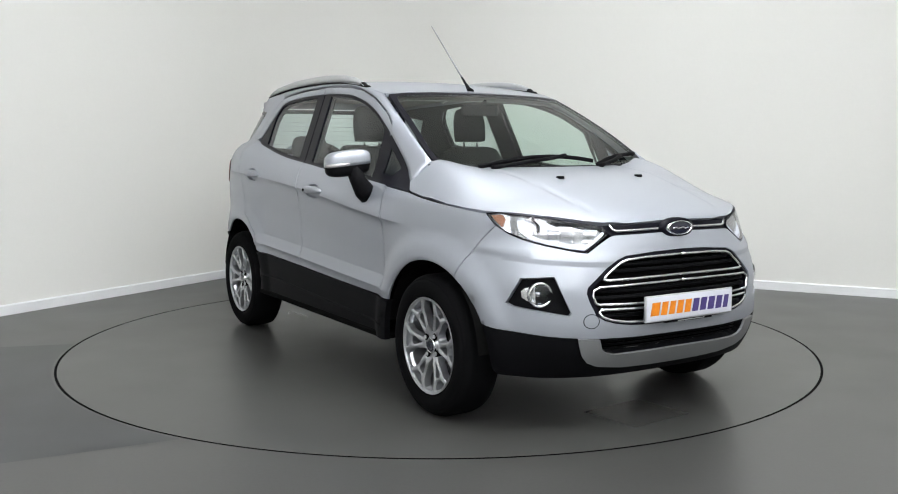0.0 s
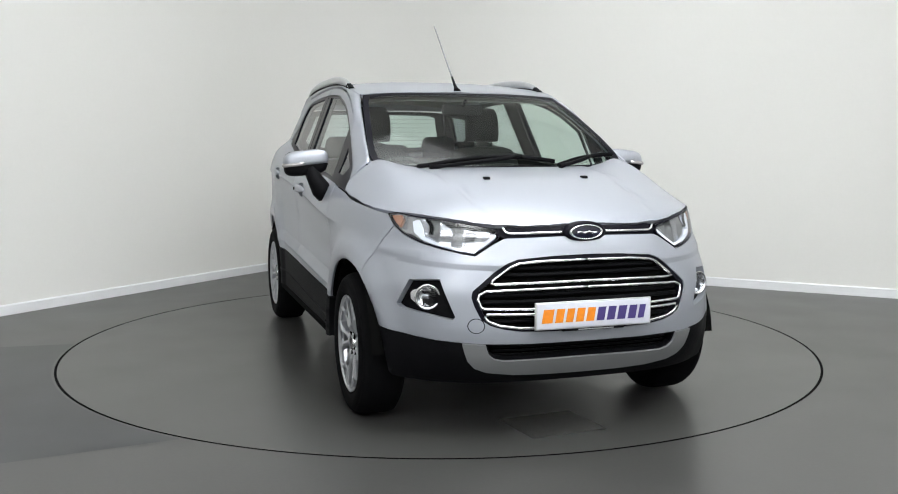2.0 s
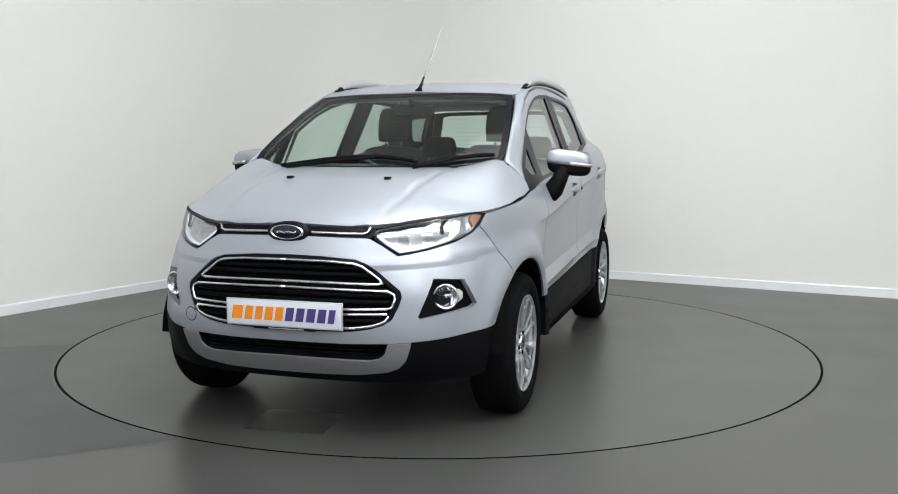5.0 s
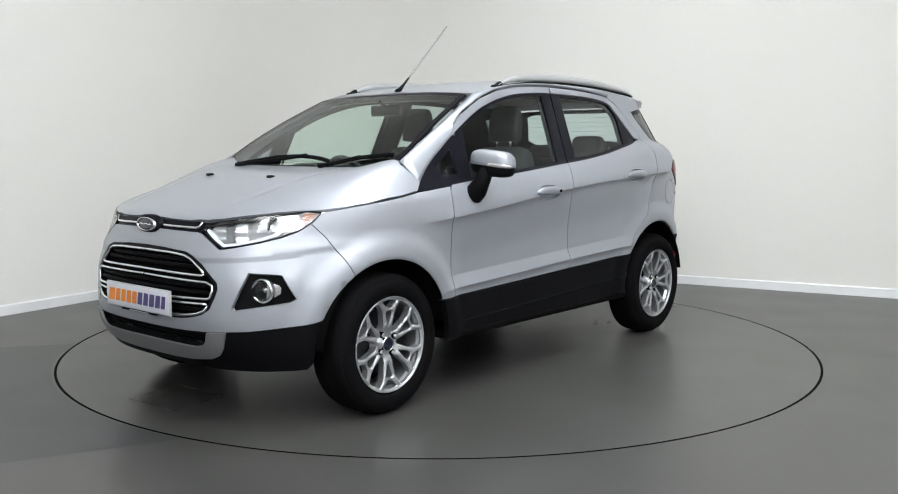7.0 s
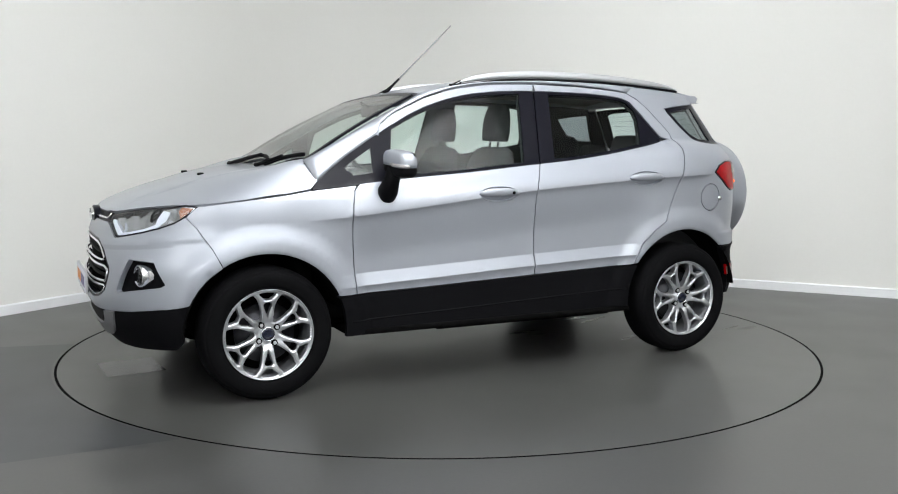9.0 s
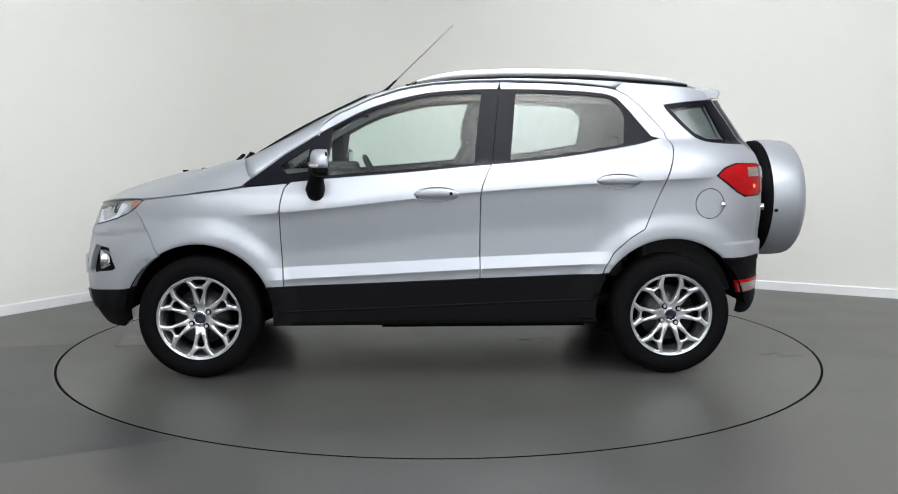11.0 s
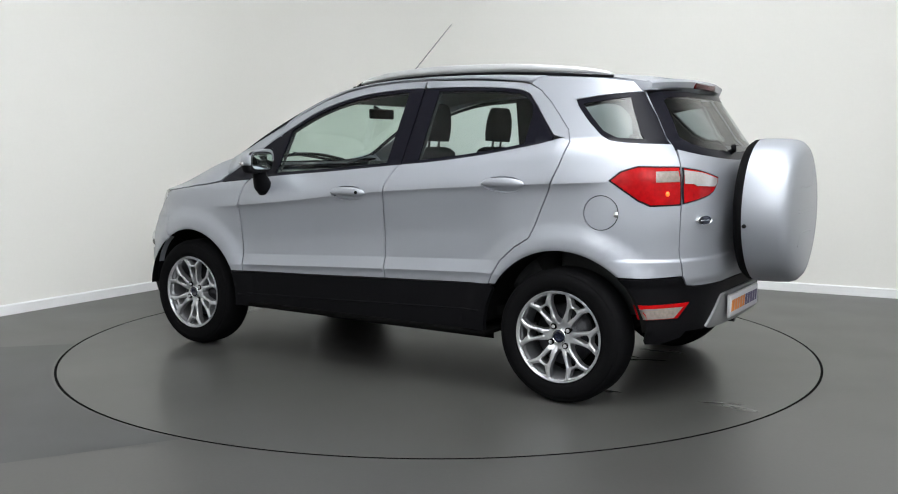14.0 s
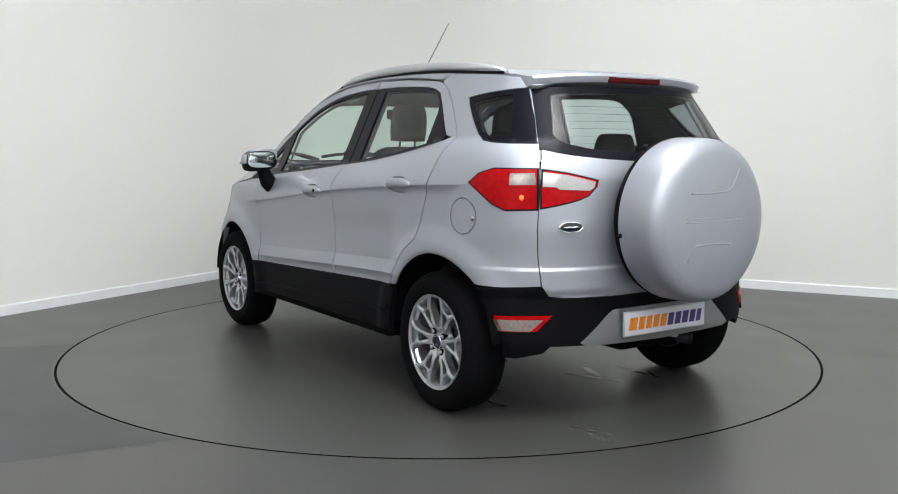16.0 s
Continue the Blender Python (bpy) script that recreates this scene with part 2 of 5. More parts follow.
REPAIR = mat("repair_resin", (0.053, 0.053, 0.051), 0.26, grain=0.06, scale=160, stain=0.2, stain_scale=4)
SMEAR = mat("worn_smear", (0.065, 0.065, 0.063), 0.20, grain=0.2, scale=120, stain=0.3, stain_scale=6)
CEIL = mat("ceiling_paint", (0.72, 0.72, 0.70), 0.9, grain=0.02, scale=60, stain=0.02)


def circle(r, n=192, cy=CY):
    return [(r * math.cos(2 * math.pi * k / n), cy + r * math.sin(2 * math.pi * k / n)) for k in range(n)]


# inner face of the walls, in plan: two walls at right angles, joined by a round corner
LDIR, RDIR = Vector((1.33, 2.20)).normalized(), Vector((1.97, -1.07)).normalized()
CORNER = Vector((-1.172, 4.34))
COVE = 1.3


def wall_plan():
    a, b = CORNER - LDIR * COVE, CORNER + RDIR * COVE
    left = CORNER - LDIR * 12.5
    right = CORNER + RDIR * 9.5
    round_ = [((1 - t) ** 2 * a + 2 * t * (1 - t) * CORNER + t * t * b) for t in [k / 16 for k in range(17)]]
    back = [right - LDIR * 12.5]
    return [left] + round_ + [right] + back


def ribbon(name, path, z0, z1, thick, material, closed=False, label="", category="", chamfer=0.0):
    """A wall or skirting of some thickness along a plan line, outside of it; a chamfer slopes its top edge."""
    section = [(0, z0), (0, z1), (1, z1), (1, z0)]
    if chamfer:
        section = [(0, z0), (0, z1), (0.45, z1), (1, z1 - chamfer), (1, z0)]
    ns = len(section)
    bm = bmesh.new()
    n = len(path)
    rows = []
    for i, p in enumerate(path):
        q0, q1 = path[i - 1 if (i or closed) else 0], path[(i + 1) % n if (i < n - 1 or closed) else n - 1]
        d = (q1 - q0).normalized()
        o = Vector((-d.y, d.x)) * thick
        rows.append([bm.verts.new((p.x + s * o.x, p.y + s * o.y, z)) for s, z in section])
    pairs = list(zip(rows, rows[1:])) + ([(rows[-1], rows[0])] if closed else [])
    for a, b in pairs:
        for k in range(ns):
            bm.faces.new((a[k], a[(k + 1) % ns], b[(k + 1) % ns], b[k]))
    if not closed:
        bm.faces.new(rows[0])
        bm.faces.new(rows[-1])
    bmesh.ops.recalc_face_normals(bm, faces=bm.faces)
    ob = part(name, bm, material, label=label, smooth=False)
    return tagged(ob, "", category, kind="structure")


def build_studio():
    plan = wall_plan()
    H = 5.0
    w = ribbon("wall_backdrop", plan[:-1], 0, H, 0.12, WALL, label="plain white studio wall with a rounded corner", category="wall")
    for p in w.data.polygons:
        p.use_smooth = abs(p.normal.z) < 0.5
    for e in w.data.edges:
        a, b = (w.data.vertices[i].co for i in e.vertices)
        e.use_edge_sharp = abs(a.z - b.z) < 0.01
    ribbon("wall_front", [plan[-2] + (plan[-1] - plan[-2]) * 0.0, plan[-1]], 0, H, 0.12, WALL, label="plain white studio wall behind the camera", category="wall")
    ribbon("wall_side", [plan[-1], plan[0]], 0, H, 0.12, WALL, label="plain white studio wall", category="wall")
    inner = [p.copy() for p in plan[:-1]]
    ribbon("baseboard", inner, 0.0, 0.078, -0.016, SKIRT, chamfer=0.009, label="white painted skirting board along the wall", category="skirting board")
    # ceiling
    bm = bmesh.new()
    f = bm.faces.new([bm.verts.new((p.x, p.y, H)) for p in plan])
    r = bmesh.ops.extrude_face_region(bm, geom=[f])
    bmesh.ops.translate(bm, vec=(0, 0, 0.1), verts=[v for v in r["geom"] if isinstance(v, bmesh.types.BMVert)])
    bmesh.ops.recalc_face_normals(bm, faces=bm.faces)
    tagged(part("ceiling", bm, CEIL, label="white painted studio ceiling", smooth=False), "", "ceiling", kind="structure")
    # floor with a round pit for the turntable, the pit's wall and bottom
    out = [(p.x, p.y) for p in plan]
    V, F, rings = fill(out, [circle(RING + GAP / 2)], 0.6)
    bm = bmesh.new()
    vs = [bm.verts.new((x, y, 0)) for x, y in V]
    for t in F:
        bm.faces.new([vs[i] for i in t])
    low = [bm.verts.new((V[i][0], V[i][1], -0.05)) for i in rings[1]]
    k = len(low)
    for i in range(k):
        bm.faces.new((vs[rings[1][i]], vs[rings[1][(i + 1) % k]], low[(i + 1) % k], low[i]))
    bm.faces.new(low)
    bmesh.ops.recalc_face_normals(bm, faces=bm.faces)
    for f in bm.faces:
        if abs(f.normal.z) > 0.9 and f.normal.z < 0:
            f.normal_flip()
    me = part("floor", bm, FLOOR, label="grey resin studio floor with a soft sheen", smooth=False)
    me.data.materials.append(DARK)
    for p in me.data.polygons:
        if p.center.z < -0.01:
            p.material_index = 1
    tagged(me, "", "floor", kind="structure")
    # older, darker bay of the floor beside the turntable
    # between two joints of the floor and the turntable's rim
    up, low = ((-2.728, -0.058), (-2.259, 0.057)), ((-1.709, -2.217), (-1.049, -1.907))
    on = lambda l, x: l[0][1] + (l[1][1] - l[0][1]) * (x - l[0][0]) / (l[1][0] - l[0][0])
    zone = [p for p in circle(RING + 0.02, 240) if p[0] < 0 and on(low, p[0]) < p[1] < on(up, p[0])]
    zone = sorted(zone, key=lambda p: p[1])
    poly = zone + [(-3.9, on(up, -3.9)), (-4.6, on(low, -4.6))]
    bm = bmesh.new()
    bm.faces.new([bm.verts.new((x, y, 0.0012)) for x, y in poly])
    bmesh.ops.recalc_face_normals(bm, faces=bm.faces)
    for f in bm.faces:
        if f.normal.z < 0:
            f.normal_flip()
    tagged(part("floor_bay", bm, DARKPATCH, label="darker worn bay of grey resin floor", smooth=False), "", "floor", kind="structure")
    return plan, H


def turntable():
    e = thing("turntable", "round grey resin turntable flush with the floor", "turntable", (0, CY, 0))
    bm = bmesh.new()
    n = 192
    prof = [(0.0001, 0.0), (1.2, 0.0), (RING - GAP / 2, 0.0), (RING - GAP / 2, -0.04)]
    rings = [[bm.verts.new((r * math.cos(2 * math.pi * k / n), r * math.sin(2 * math.pi * k / n), z)) for k in range(n)] for r, z in prof]
    for p, q in zip(rings, rings[1:]):
        for k in range(n):
            bm.faces.new((p[k], q[k], q[(k + 1) % n], p[(k + 1) % n]))
    d = part("disc", bm, DISCMAT, e, smooth=False)
    d.data.materials.append(DARK)
    for p in d.data.polygons:
        if p.center.z < -0.005:
            p.material_index = 1
    bm = bmesh.new()
    lathe(bm, [(RING - GAP / 2 + 0.0005, -0.035), (RING - GAP / 2 + 0.0005, -0.004), (RING + GAP / 2 - 0.001, -0.004), (RING + GAP / 2 - 0.001, -0.035)], 192)
    bmesh.ops.rotate(bm, matrix=Matrix.Rotation(math.pi / 2, 3, "X"), verts=bm.verts)
    bmesh.ops.recalc_face_normals(bm, faces=bm.faces)
    part("edge_seal", bm, DARK, e, "black rubber edge seal")
    # a square repair and smears of old tyre marks, thin on the resin
    def coat(name, pts, material, label, z):
        bm = bmesh.new()
        bm.faces.new([bm.verts.new((x, y, z)) for x, y in pts])
        bmesh.ops.recalc_face_normals(bm, faces=bm.faces)
        if next(iter(bm.faces)).normal.z < 0:
            bmesh.ops.reverse_faces(bm, faces=bm.faces[:])
        part(name, bm, material, e, label, smooth=False)
    coat("floor_repair", [(1.746, -0.284), (2.054, -0.244), (2.024, 0.124), (1.716, 0.084)], REPAIR, "glossy square repair in the resin", 0.0012)
    rng = random.Random(4)
    for cx, cy, n in ((-1.40, -0.30, 6), (-0.63, 0.17, 3), (-2.02, 0.42, 3), (-1.35, 0.55, 3)):
        for k in range(n):
            x, y, l, w = cx + rng.uniform(-0.14, 0.14), cy + rng.uniform(-0.16, 0.16), rng.uniform(0.10, 0.26), rng.uniform(0.008, 0.030)
            d = Vector((math.cos(a := rng.uniform(-0.5, 0.5)), math.sin(a)))
            q = [(t, w * math.sin(math.pi * t) ** 0.7 * rng.uniform(0.5, 1.0)) for t in (0.0, 0.15, 0.35, 0.6, 0.85, 1.0)]
            loop = q + [(t, -v * rng.uniform(0.4, 1.0)) for t, v in q[-2:0:-1]]
            coat("tyre_smear", [(x + d.x * l * t - d.y * v, y + d.y * l * t + d.x * v) for t, v in loop], SMEAR, "pale worn smear", 0.0006 + 0.0002 * k)
    return e


def diffuser(w, d, strength):
    """A softbox front: brightest in its middle, falling off to its edges."""
    m = mat("light_diffuser", (0.9, 0.9, 0.9), 0.6, emit=(0.965, 0.99, 1.0, strength))
    nt = m.node_tree
    tc, mp, ln, mr = (nt.nodes.new("ShaderNode" + k) for k in ("TexCoord", "Mapping", "VectorMath", "MapRange"))
    mp.inputs["Scale"].default_value = (2 / w, 2 / d, 0)
    ln.operation = "LENGTH"
    mr.interpolation_type = "SMOOTHSTEP"
    mr.inputs["From Min"].default_value, mr.inputs["From Max"].default_value = 0.0, 1.08
    mr.inputs["To Min"].default_value, mr.inputs["To Max"].default_value = strength * 1.45, strength * 0.12
    nt.links.new(tc.outputs["Object"], mp.inputs["Vector"])
    nt.links.new(mp.outputs[0], ln.inputs[0])
    nt.links.new(ln.outputs["Value"], mr.inputs["Value"])
    nt.links.new(mr.outputs[0], nt.nodes["Principled BSDF"].inputs["Emission Strength"])
    return m


def light_panel(x, y, w, d, z, strength, aim=None):
    e = thing("softbox", "large white softbox light panel under the ceiling", "studio light", (x, y, z), "softbox lights")
    e.rotation_euler = (0, 0, math.radians(-28.5))
    if aim:
        e.matrix_basis = look((x, y, z), aim)
    bm = bmesh.new()
    box(bm, -w / 2, w / 2, -d / 2, d / 2, 0.012, 0.10, 0.01)
    part("housing", bm, SATIN, e)
    bm = bmesh.new()
    box(bm, -w / 2 + 0.03, w / 2 - 0.03, -d / 2 + 0.03, d / 2 - 0.03, 0.0, 0.011)
    part("diffuser", bm, diffuser(w, d, strength), e, "glowing white diffuser", smooth=False)
    return e


plan, CEILING = build_studio()
table = turntable()
for la, lb, lw, ld, ls in LIGHTS:
    at = CORNER + RDIR * la - LDIR * lb
    light_panel(at.x, at.y, lw, ld, CEILING - 0.12, ls)
for lx, ly, lz, lw, ld, ls, ax in FRONT_LIGHTS:
    light_panel(lx, ly, lw, ld, lz, ls, (ax, 3.0, 1.0))

# ---- the car: its own space has x forward, y to its left, z up, the middle of the wheelbase at the origin
FX, RX, ARCH_F, ARCH_R, AXZ = 1.262, -1.262, 0.392, 0.412, 0.328
belt = curve([-1.2, -0.9, -0.5, 0, 0.5, 0.9, 1.2], [1.27, 1.213, 1.158, 1.116, 1.072, 1.036, 1.01])
front_x = curve([0.18, 0.3, 0.4, 0.5, 0.6, 0.7, 0.8, 0.88, 0.95, 1.05], [1.83, 1.945, 1.995, 2.01, 2.005, 1.995, 1.982, 1.955, 1.92, 1.80])
rear_x = curve([0.25, 0.4, 0.6, 0.75, 0.89, 1.08, 1.15, 1.25, 1.5, 1.6], [-1.80, -1.87, -1.875, -1.88, -1.893, -1.887, -1.87, -1.82, -1.66, -1.60])
shoulder = curve([-1.485, -0.97, -0.225, 0.6, 0.968, 1.3], [1.069, 1.045, 0.995, 0.908, 0.876, 0.86])
low_crease = curve([-0.9, -0.227, 0.269, 0.85], [0.61, 0.583, 0.559, 0.532])


def half_width(x, z):
    bl = belt(x)
    glassline = lambda q: 0.725 - 0.4 * (q - 1.27)
    gb = glassline(bl)
    y = np.where(z > bl, glassline(z), gb + (0.856 - gb) * (1 - np.exp(-(bl - z) / 0.06)))
    y = y - 0.5 * np.maximum(0.25 - z, 0)
    return y - 0.05 * np.clip(x, 0, 9) ** 2 * np.clip((z - 0.98) / 0.15, 0, 1)


def relief(x, z):
    """Creases of the doors and the flared wheel arches."""
    zs, zl = shoulder(x), low_crease(x)
    door = sstep(0.97, 0.72, x) * sstep(-1.02, -0.82, x)
    sh = sstep(1.1, 0.8, x) * sstep(-1.56, -1.3, x)
    d = sh * np.where(z > zs, 0.014 * sstep(0.11, 0.0, z - zs), 0.019 * np.exp(-np.maximum(zs - z, 0) / 0.026) - 0.005)
    d = d - 0.022 * door * np.clip((z - zl) / 0.062, 0, 1) * sstep(zs - 0.02, zs - 0.24, z)
    d = d - 0.009 * door * np.clip((zl - z) / 0.02, 0, 1)
    for cx, r, amp in ((FX, ARCH_F, 0.022), (RX, ARCH_R, 0.018)):
        q = np.hypot(x - cx, z - AXZ)
        d = d + amp * sstep(r + 0.15, r + 0.045, q) - 0.012 * sstep(r + 0.02, r, q)
    return d


def corner_n(z):
    return 3.3 - 0.6 * sstep(0.62, 0.86, z)


def ring_y(x, z):
    """Half width of the body at x and height z."""
    x, z = np.asarray(x, float), np.asarray(z, float)
    b = half_width(x, z)
    n = corner_n(z)
    qf = np.clip((x - 0.9) / (front_x(z) - 0.9), 0, 1)
    qr = np.clip((x + 0.9) / (rear_x(z) + 0.9), 0, 1)
    return np.where(x > 0.9, b * (1 - qf ** n) ** (1 / n), np.where(x < -0.9, b * (1 - qr ** 4) ** 0.25, b))


def skin(u, z):
    """The body's skin from its plan coordinate u (x on the flanks, then round the ends past the middle line) and height."""
    u, z = np.asarray(u, float), np.asarray(z, float)
    flip = (u > 2.4) | (u < -2.3)
    u = np.where(u > 2.4, 4.8 - u, np.where(u < -2.3, -4.6 - u, u))
    x = np.clip(u, -0.9, 0.9).copy()
    y = half_width(x, z)
    f, r = u > 0.9, u < -0.9
    pf = np.clip(math.pi / 2 * (1 - (u - 0.9) / 1.5), 0, math.pi / 2)
    pr = np.clip(math.pi / 2 * (1 + (u + 0.9) / 1.4), 0, math.pi / 2)
    for _ in range(3):
        b = half_width(x, z)
        n = corner_n(z)
        af, ar = front_x(z) - 0.9, -rear_x(z) - 0.9
        rf = (np.abs(np.cos(pf) / af) ** n + np.abs(np.sin(pf) / b) ** n) ** (-1 / n)
        rr = (np.abs(np.cos(pr) / ar) ** 4 + np.abs(np.sin(pr) / b) ** 4) ** -0.25
        x = np.where(f, 0.9 + rf * np.cos(pf), np.where(r, -0.9 - rr * np.cos(pr), u))
        y = np.where(f, rf * np.sin(pf), np.where(r, rr * np.sin(pr), b))
    e = 0.014 * sstep(0.722, 0.700, z) * sstep(0.585, 0.63, z) * sstep(-1.45, -1.62, u)
    x = x - e * np.where(r, np.cos(pr), 0)
    y = y + e * np.where(r, np.sin(pr), 0)
    zc = 0.752 + 0.10 * (2.0 - x)
    e = 0.006 * np.where(z > zc, sstep(0.055, 0.0, z - zc), np.clip(1 - (zc - z) / 0.022, 0, 1)) * sstep(1.45, 1.62, u)
    x = x + e * np.where(f, np.cos(pf), 0)
    y = y + e * np.where(f, np.sin(pf), 0)
    y = y + relief(x, z) * sstep(0.15, 0.5, y)
    return np.stack([x, np.where(flip, -y, y), z], 1)


def S(x, z):
    """Plan coordinate of a point of the flank."""
    y = float(ring_y(x, z))
    if x > 0.9:
        return (0.9 + 1.5 * (1 - math.atan2(y, x - 0.9) / (math.pi / 2)), z)
    if x < -0.9:
        return (-0.9 - 1.4 * (1 - math.atan2(y, -0.9 - x) / (math.pi / 2)), z)
    return (x, z)


def Fr(y, z):
    """Plan coordinate of a point of the front."""
    a, n, b = float(front_x(z)) - 0.9, float(corner_n(z)), float(half_width(1.7, z))
    x = a * max(0.0, 1 - (abs(y) / b) ** n) ** (1 / n)
    u = 0.9 + 1.5 * (1 - math.atan2(abs(y), x) / (math.pi / 2))
    return (u if y >= 0 else 4.8 - u, z)


def Re(y, z):
    """Plan coordinate of a point of the back."""
    a, b = -float(rear_x(z)) - 0.9, float(half_width(-1.5, z))
    x = a * max(0.0, 1 - (abs(y) / b) ** 4) ** 0.25
    u = -0.9 - 1.4 * (1 - math.atan2(abs(y), x) / (math.pi / 2))
    return (u if y >= 0 else -4.6 - u, z)


def sides(pts):
    return [S(x, z) for x, z in pts]


def both(fn, half):
    """An outline across the middle line: the left half's points, then the same mirrored back."""
    return [fn(y, z) for y, z in half] + [fn(-y, z) for y, z in half[::-1] if y > 1e-6]


def inset(poly, d):
    """Shrinks an outline by d."""
    P = [np.array(p) for p in poly]
    area = sum(p[0] * q[1] - q[0] * p[1] for p, q in zip(P, P[1:] + P[:1]))
    s = 1 if area > 0 else -1
    out = []
    for i, p in enumerate(P):
        a, b = p - P[i - 1], P[(i + 1) % len(P)] - p
        a, b = a / (np.linalg.norm(a) + 1e-9), b / (np.linalg.norm(b) + 1e-9)
        n = np.array([-(a[1] + b[1]), a[0] + b[0]])
        n = n / (np.linalg.norm(n) + 1e-9)
        k = max(0.5, n @ np.array([-a[1], a[0]]))
        out.append(tuple(p + s * n * d / k))
    return out


DLO_TOP = [(1.022, 1.027), (0.955, 1.081), (0.828, 1.175), (0.664, 1.278), (0.549, 1.341), (0.436, 1.400), (0.338, 1.442), (0.174, 1.491), (0.011, 1.521),
           (-0.151, 1.534), (-0.311, 1.540), (-0.47, 1.539), (-0.626, 1.536), (-0.78, 1.529), (-0.92, 1.515), (-0.985, 1.492), (-1.045, 1.425), (-1.116, 1.335), (-1.16, 1.283)]
DLO_BOT = [(1.022, 1.025), (0.793, 1.045), (0.55, 1.068), (0.148, 1.099), (-0.212, 1.132), (-0.511, 1.158), (-0.75, 1.188), (-0.954, 1.222), (-1.097, 1.249), (-1.155, 1.264)]
CUT = [(0.63, 1.291), (0.618, 1.340), (0.541, 1.399), (0.345, 1.490), (0.181, 1.539), (0.017, 1.565), (-0.146, 1.577), (-0.348, 1.583), (-0.623, 1.577), (-0.777, 1.568), (-0.929, 1.554), (-0.989, 1.543)]
REAR_CUT = [(-0.989, 1.543), (-1.051, 1.509), (-1.113, 1.454), (-1.174, 1.386), (-1.235, 1.315), (-1.262, 1.258), (-1.263, 1.20), (-1.248, 1.136), (-1.21, 1.036), (-1.17, 0.945), (-1.129, 0.844), (-1.107, 0.795), (-1.031, 0.748), (-0.945, 0.672), (-0.895, 0.585), (-0.885, 0.556)]
top_of = curve(*zip(*DLO_TOP[::-1]))
bot_of = curve(*zip(*DLO_BOT[::-1]))
FRONT_GAP = [(0.774, 1.047), (0.806, 1.015), (0.823, 0.949), (0.83, 0.885), (0.828, 0.773), (0.821, 0.645), (0.813, 0.495)]
B_GAP = [(-0.291, 1.138), (-0.266, 1.093), (-0.237, 1.025), (-0.229, 0.965), (-0.227, 0.80), (-0.227, 0.533)]
clad_top = curve([-0.92, -0.68, -0.227, 0.269, 0.814, 0.93], [0.554, 0.547, 0.531, 0.512, 0.494, 0.490])
G2 = 0.0027
hood_c = curve([1.0, 1.12, 1.3, 1.455, 1.6, 1.8, 1.9, 1.95], [1.140, 1.130, 1.111, 1.088, 1.052, 0.988, 0.945, 0.912])
edge_y = curve([1.0, 1.022, 1.15, 1.35, 1.565, 1.687, 1.824, 1.905, 1.93, 1.95], [0.812, 0.813, 0.815, 0.797, 0.730, 0.654, 0.511, 0.372, 0.22, 0.10])
edge_z = curve([1.0, 1.022, 1.15, 1.35, 1.565, 1.687, 1.824, 1.905, 1.95], [1.026, 1.022, 1.000, 0.976, 0.957, 0.951, 0.932, 0.912, 0.908])


def hood_surf(x, y):
    x, y = np.asarray(x, float), np.asarray(y, float)
    p = 9 - 6.2 * sstep(1.05, 1.6, x)
    c, e = hood_c(x), edge_z(x)
    q = np.abs(y) / edge_y(x)
    z = c - (c - e) * np.minimum(q, 1.3) ** p
    z = z + 0.055 * sstep(1.45, 0.98, x) * np.exp(-((np.abs(y) - 0.67) / 0.12) ** 2) * (1 - np.minimum(q, 1) ** p)
    z = z - 0.006 * sstep(0.03, 0.0, np.abs(np.abs(y) - 0.40 - 0.1 * (1.6 - x))) * sstep(1.9, 1.7, x)
    return np.stack([x, y, z], 1)


def screen_surf(y, z):
    """The windscreen."""
    y, z = np.asarray(y, float), np.asarray(z, float)
    x = 1.10 - (z - 1.13) * 1.83 + 0.05 * np.sin(np.clip((z - 1.1) / 0.45, 0, 1) * math.pi) - 0.09 * y * y
    return np.stack([x, y, z], 1)


roof_c = curve([-1.60, -1.5, -1.3, -0.9, -0.5, -0.2, 0.1, 0.302, 0.42], [1.570, 1.586, 1.607, 1.632, 1.640, 1.629, 1.592, 1.552, 1.520])
ROOF_EDGE = [(0.34, 0.572, 1.518), (0.2, 0.592, 1.553), (0.02, 0.592, 1.580), (-0.15, 0.587, 1.596), (-0.45, 0.583, 1.606), (-0.8, 0.584, 1.603), (-1.07, 0.582, 1.590), (-1.35, 0.562, 1.572), (-1.53, 0.515, 1.548)]
redge_y = curve([p[0] for p in ROOF_EDGE[::-1]] , [p[1] for p in ROOF_EDGE[::-1]])
redge_z = curve([p[0] for p in ROOF_EDGE[::-1]], [p[2] for p in ROOF_EDGE[::-1]])


def roof_surf(x, y):
    x, y = np.asarray(x, float), np.asarray(y, float)
    q = np.abs(y) / redge_y(x)
    return np.stack([x, y, roof_c(x) - (roof_c(x) - redge_z(x)) * q ** 2.6], 1)


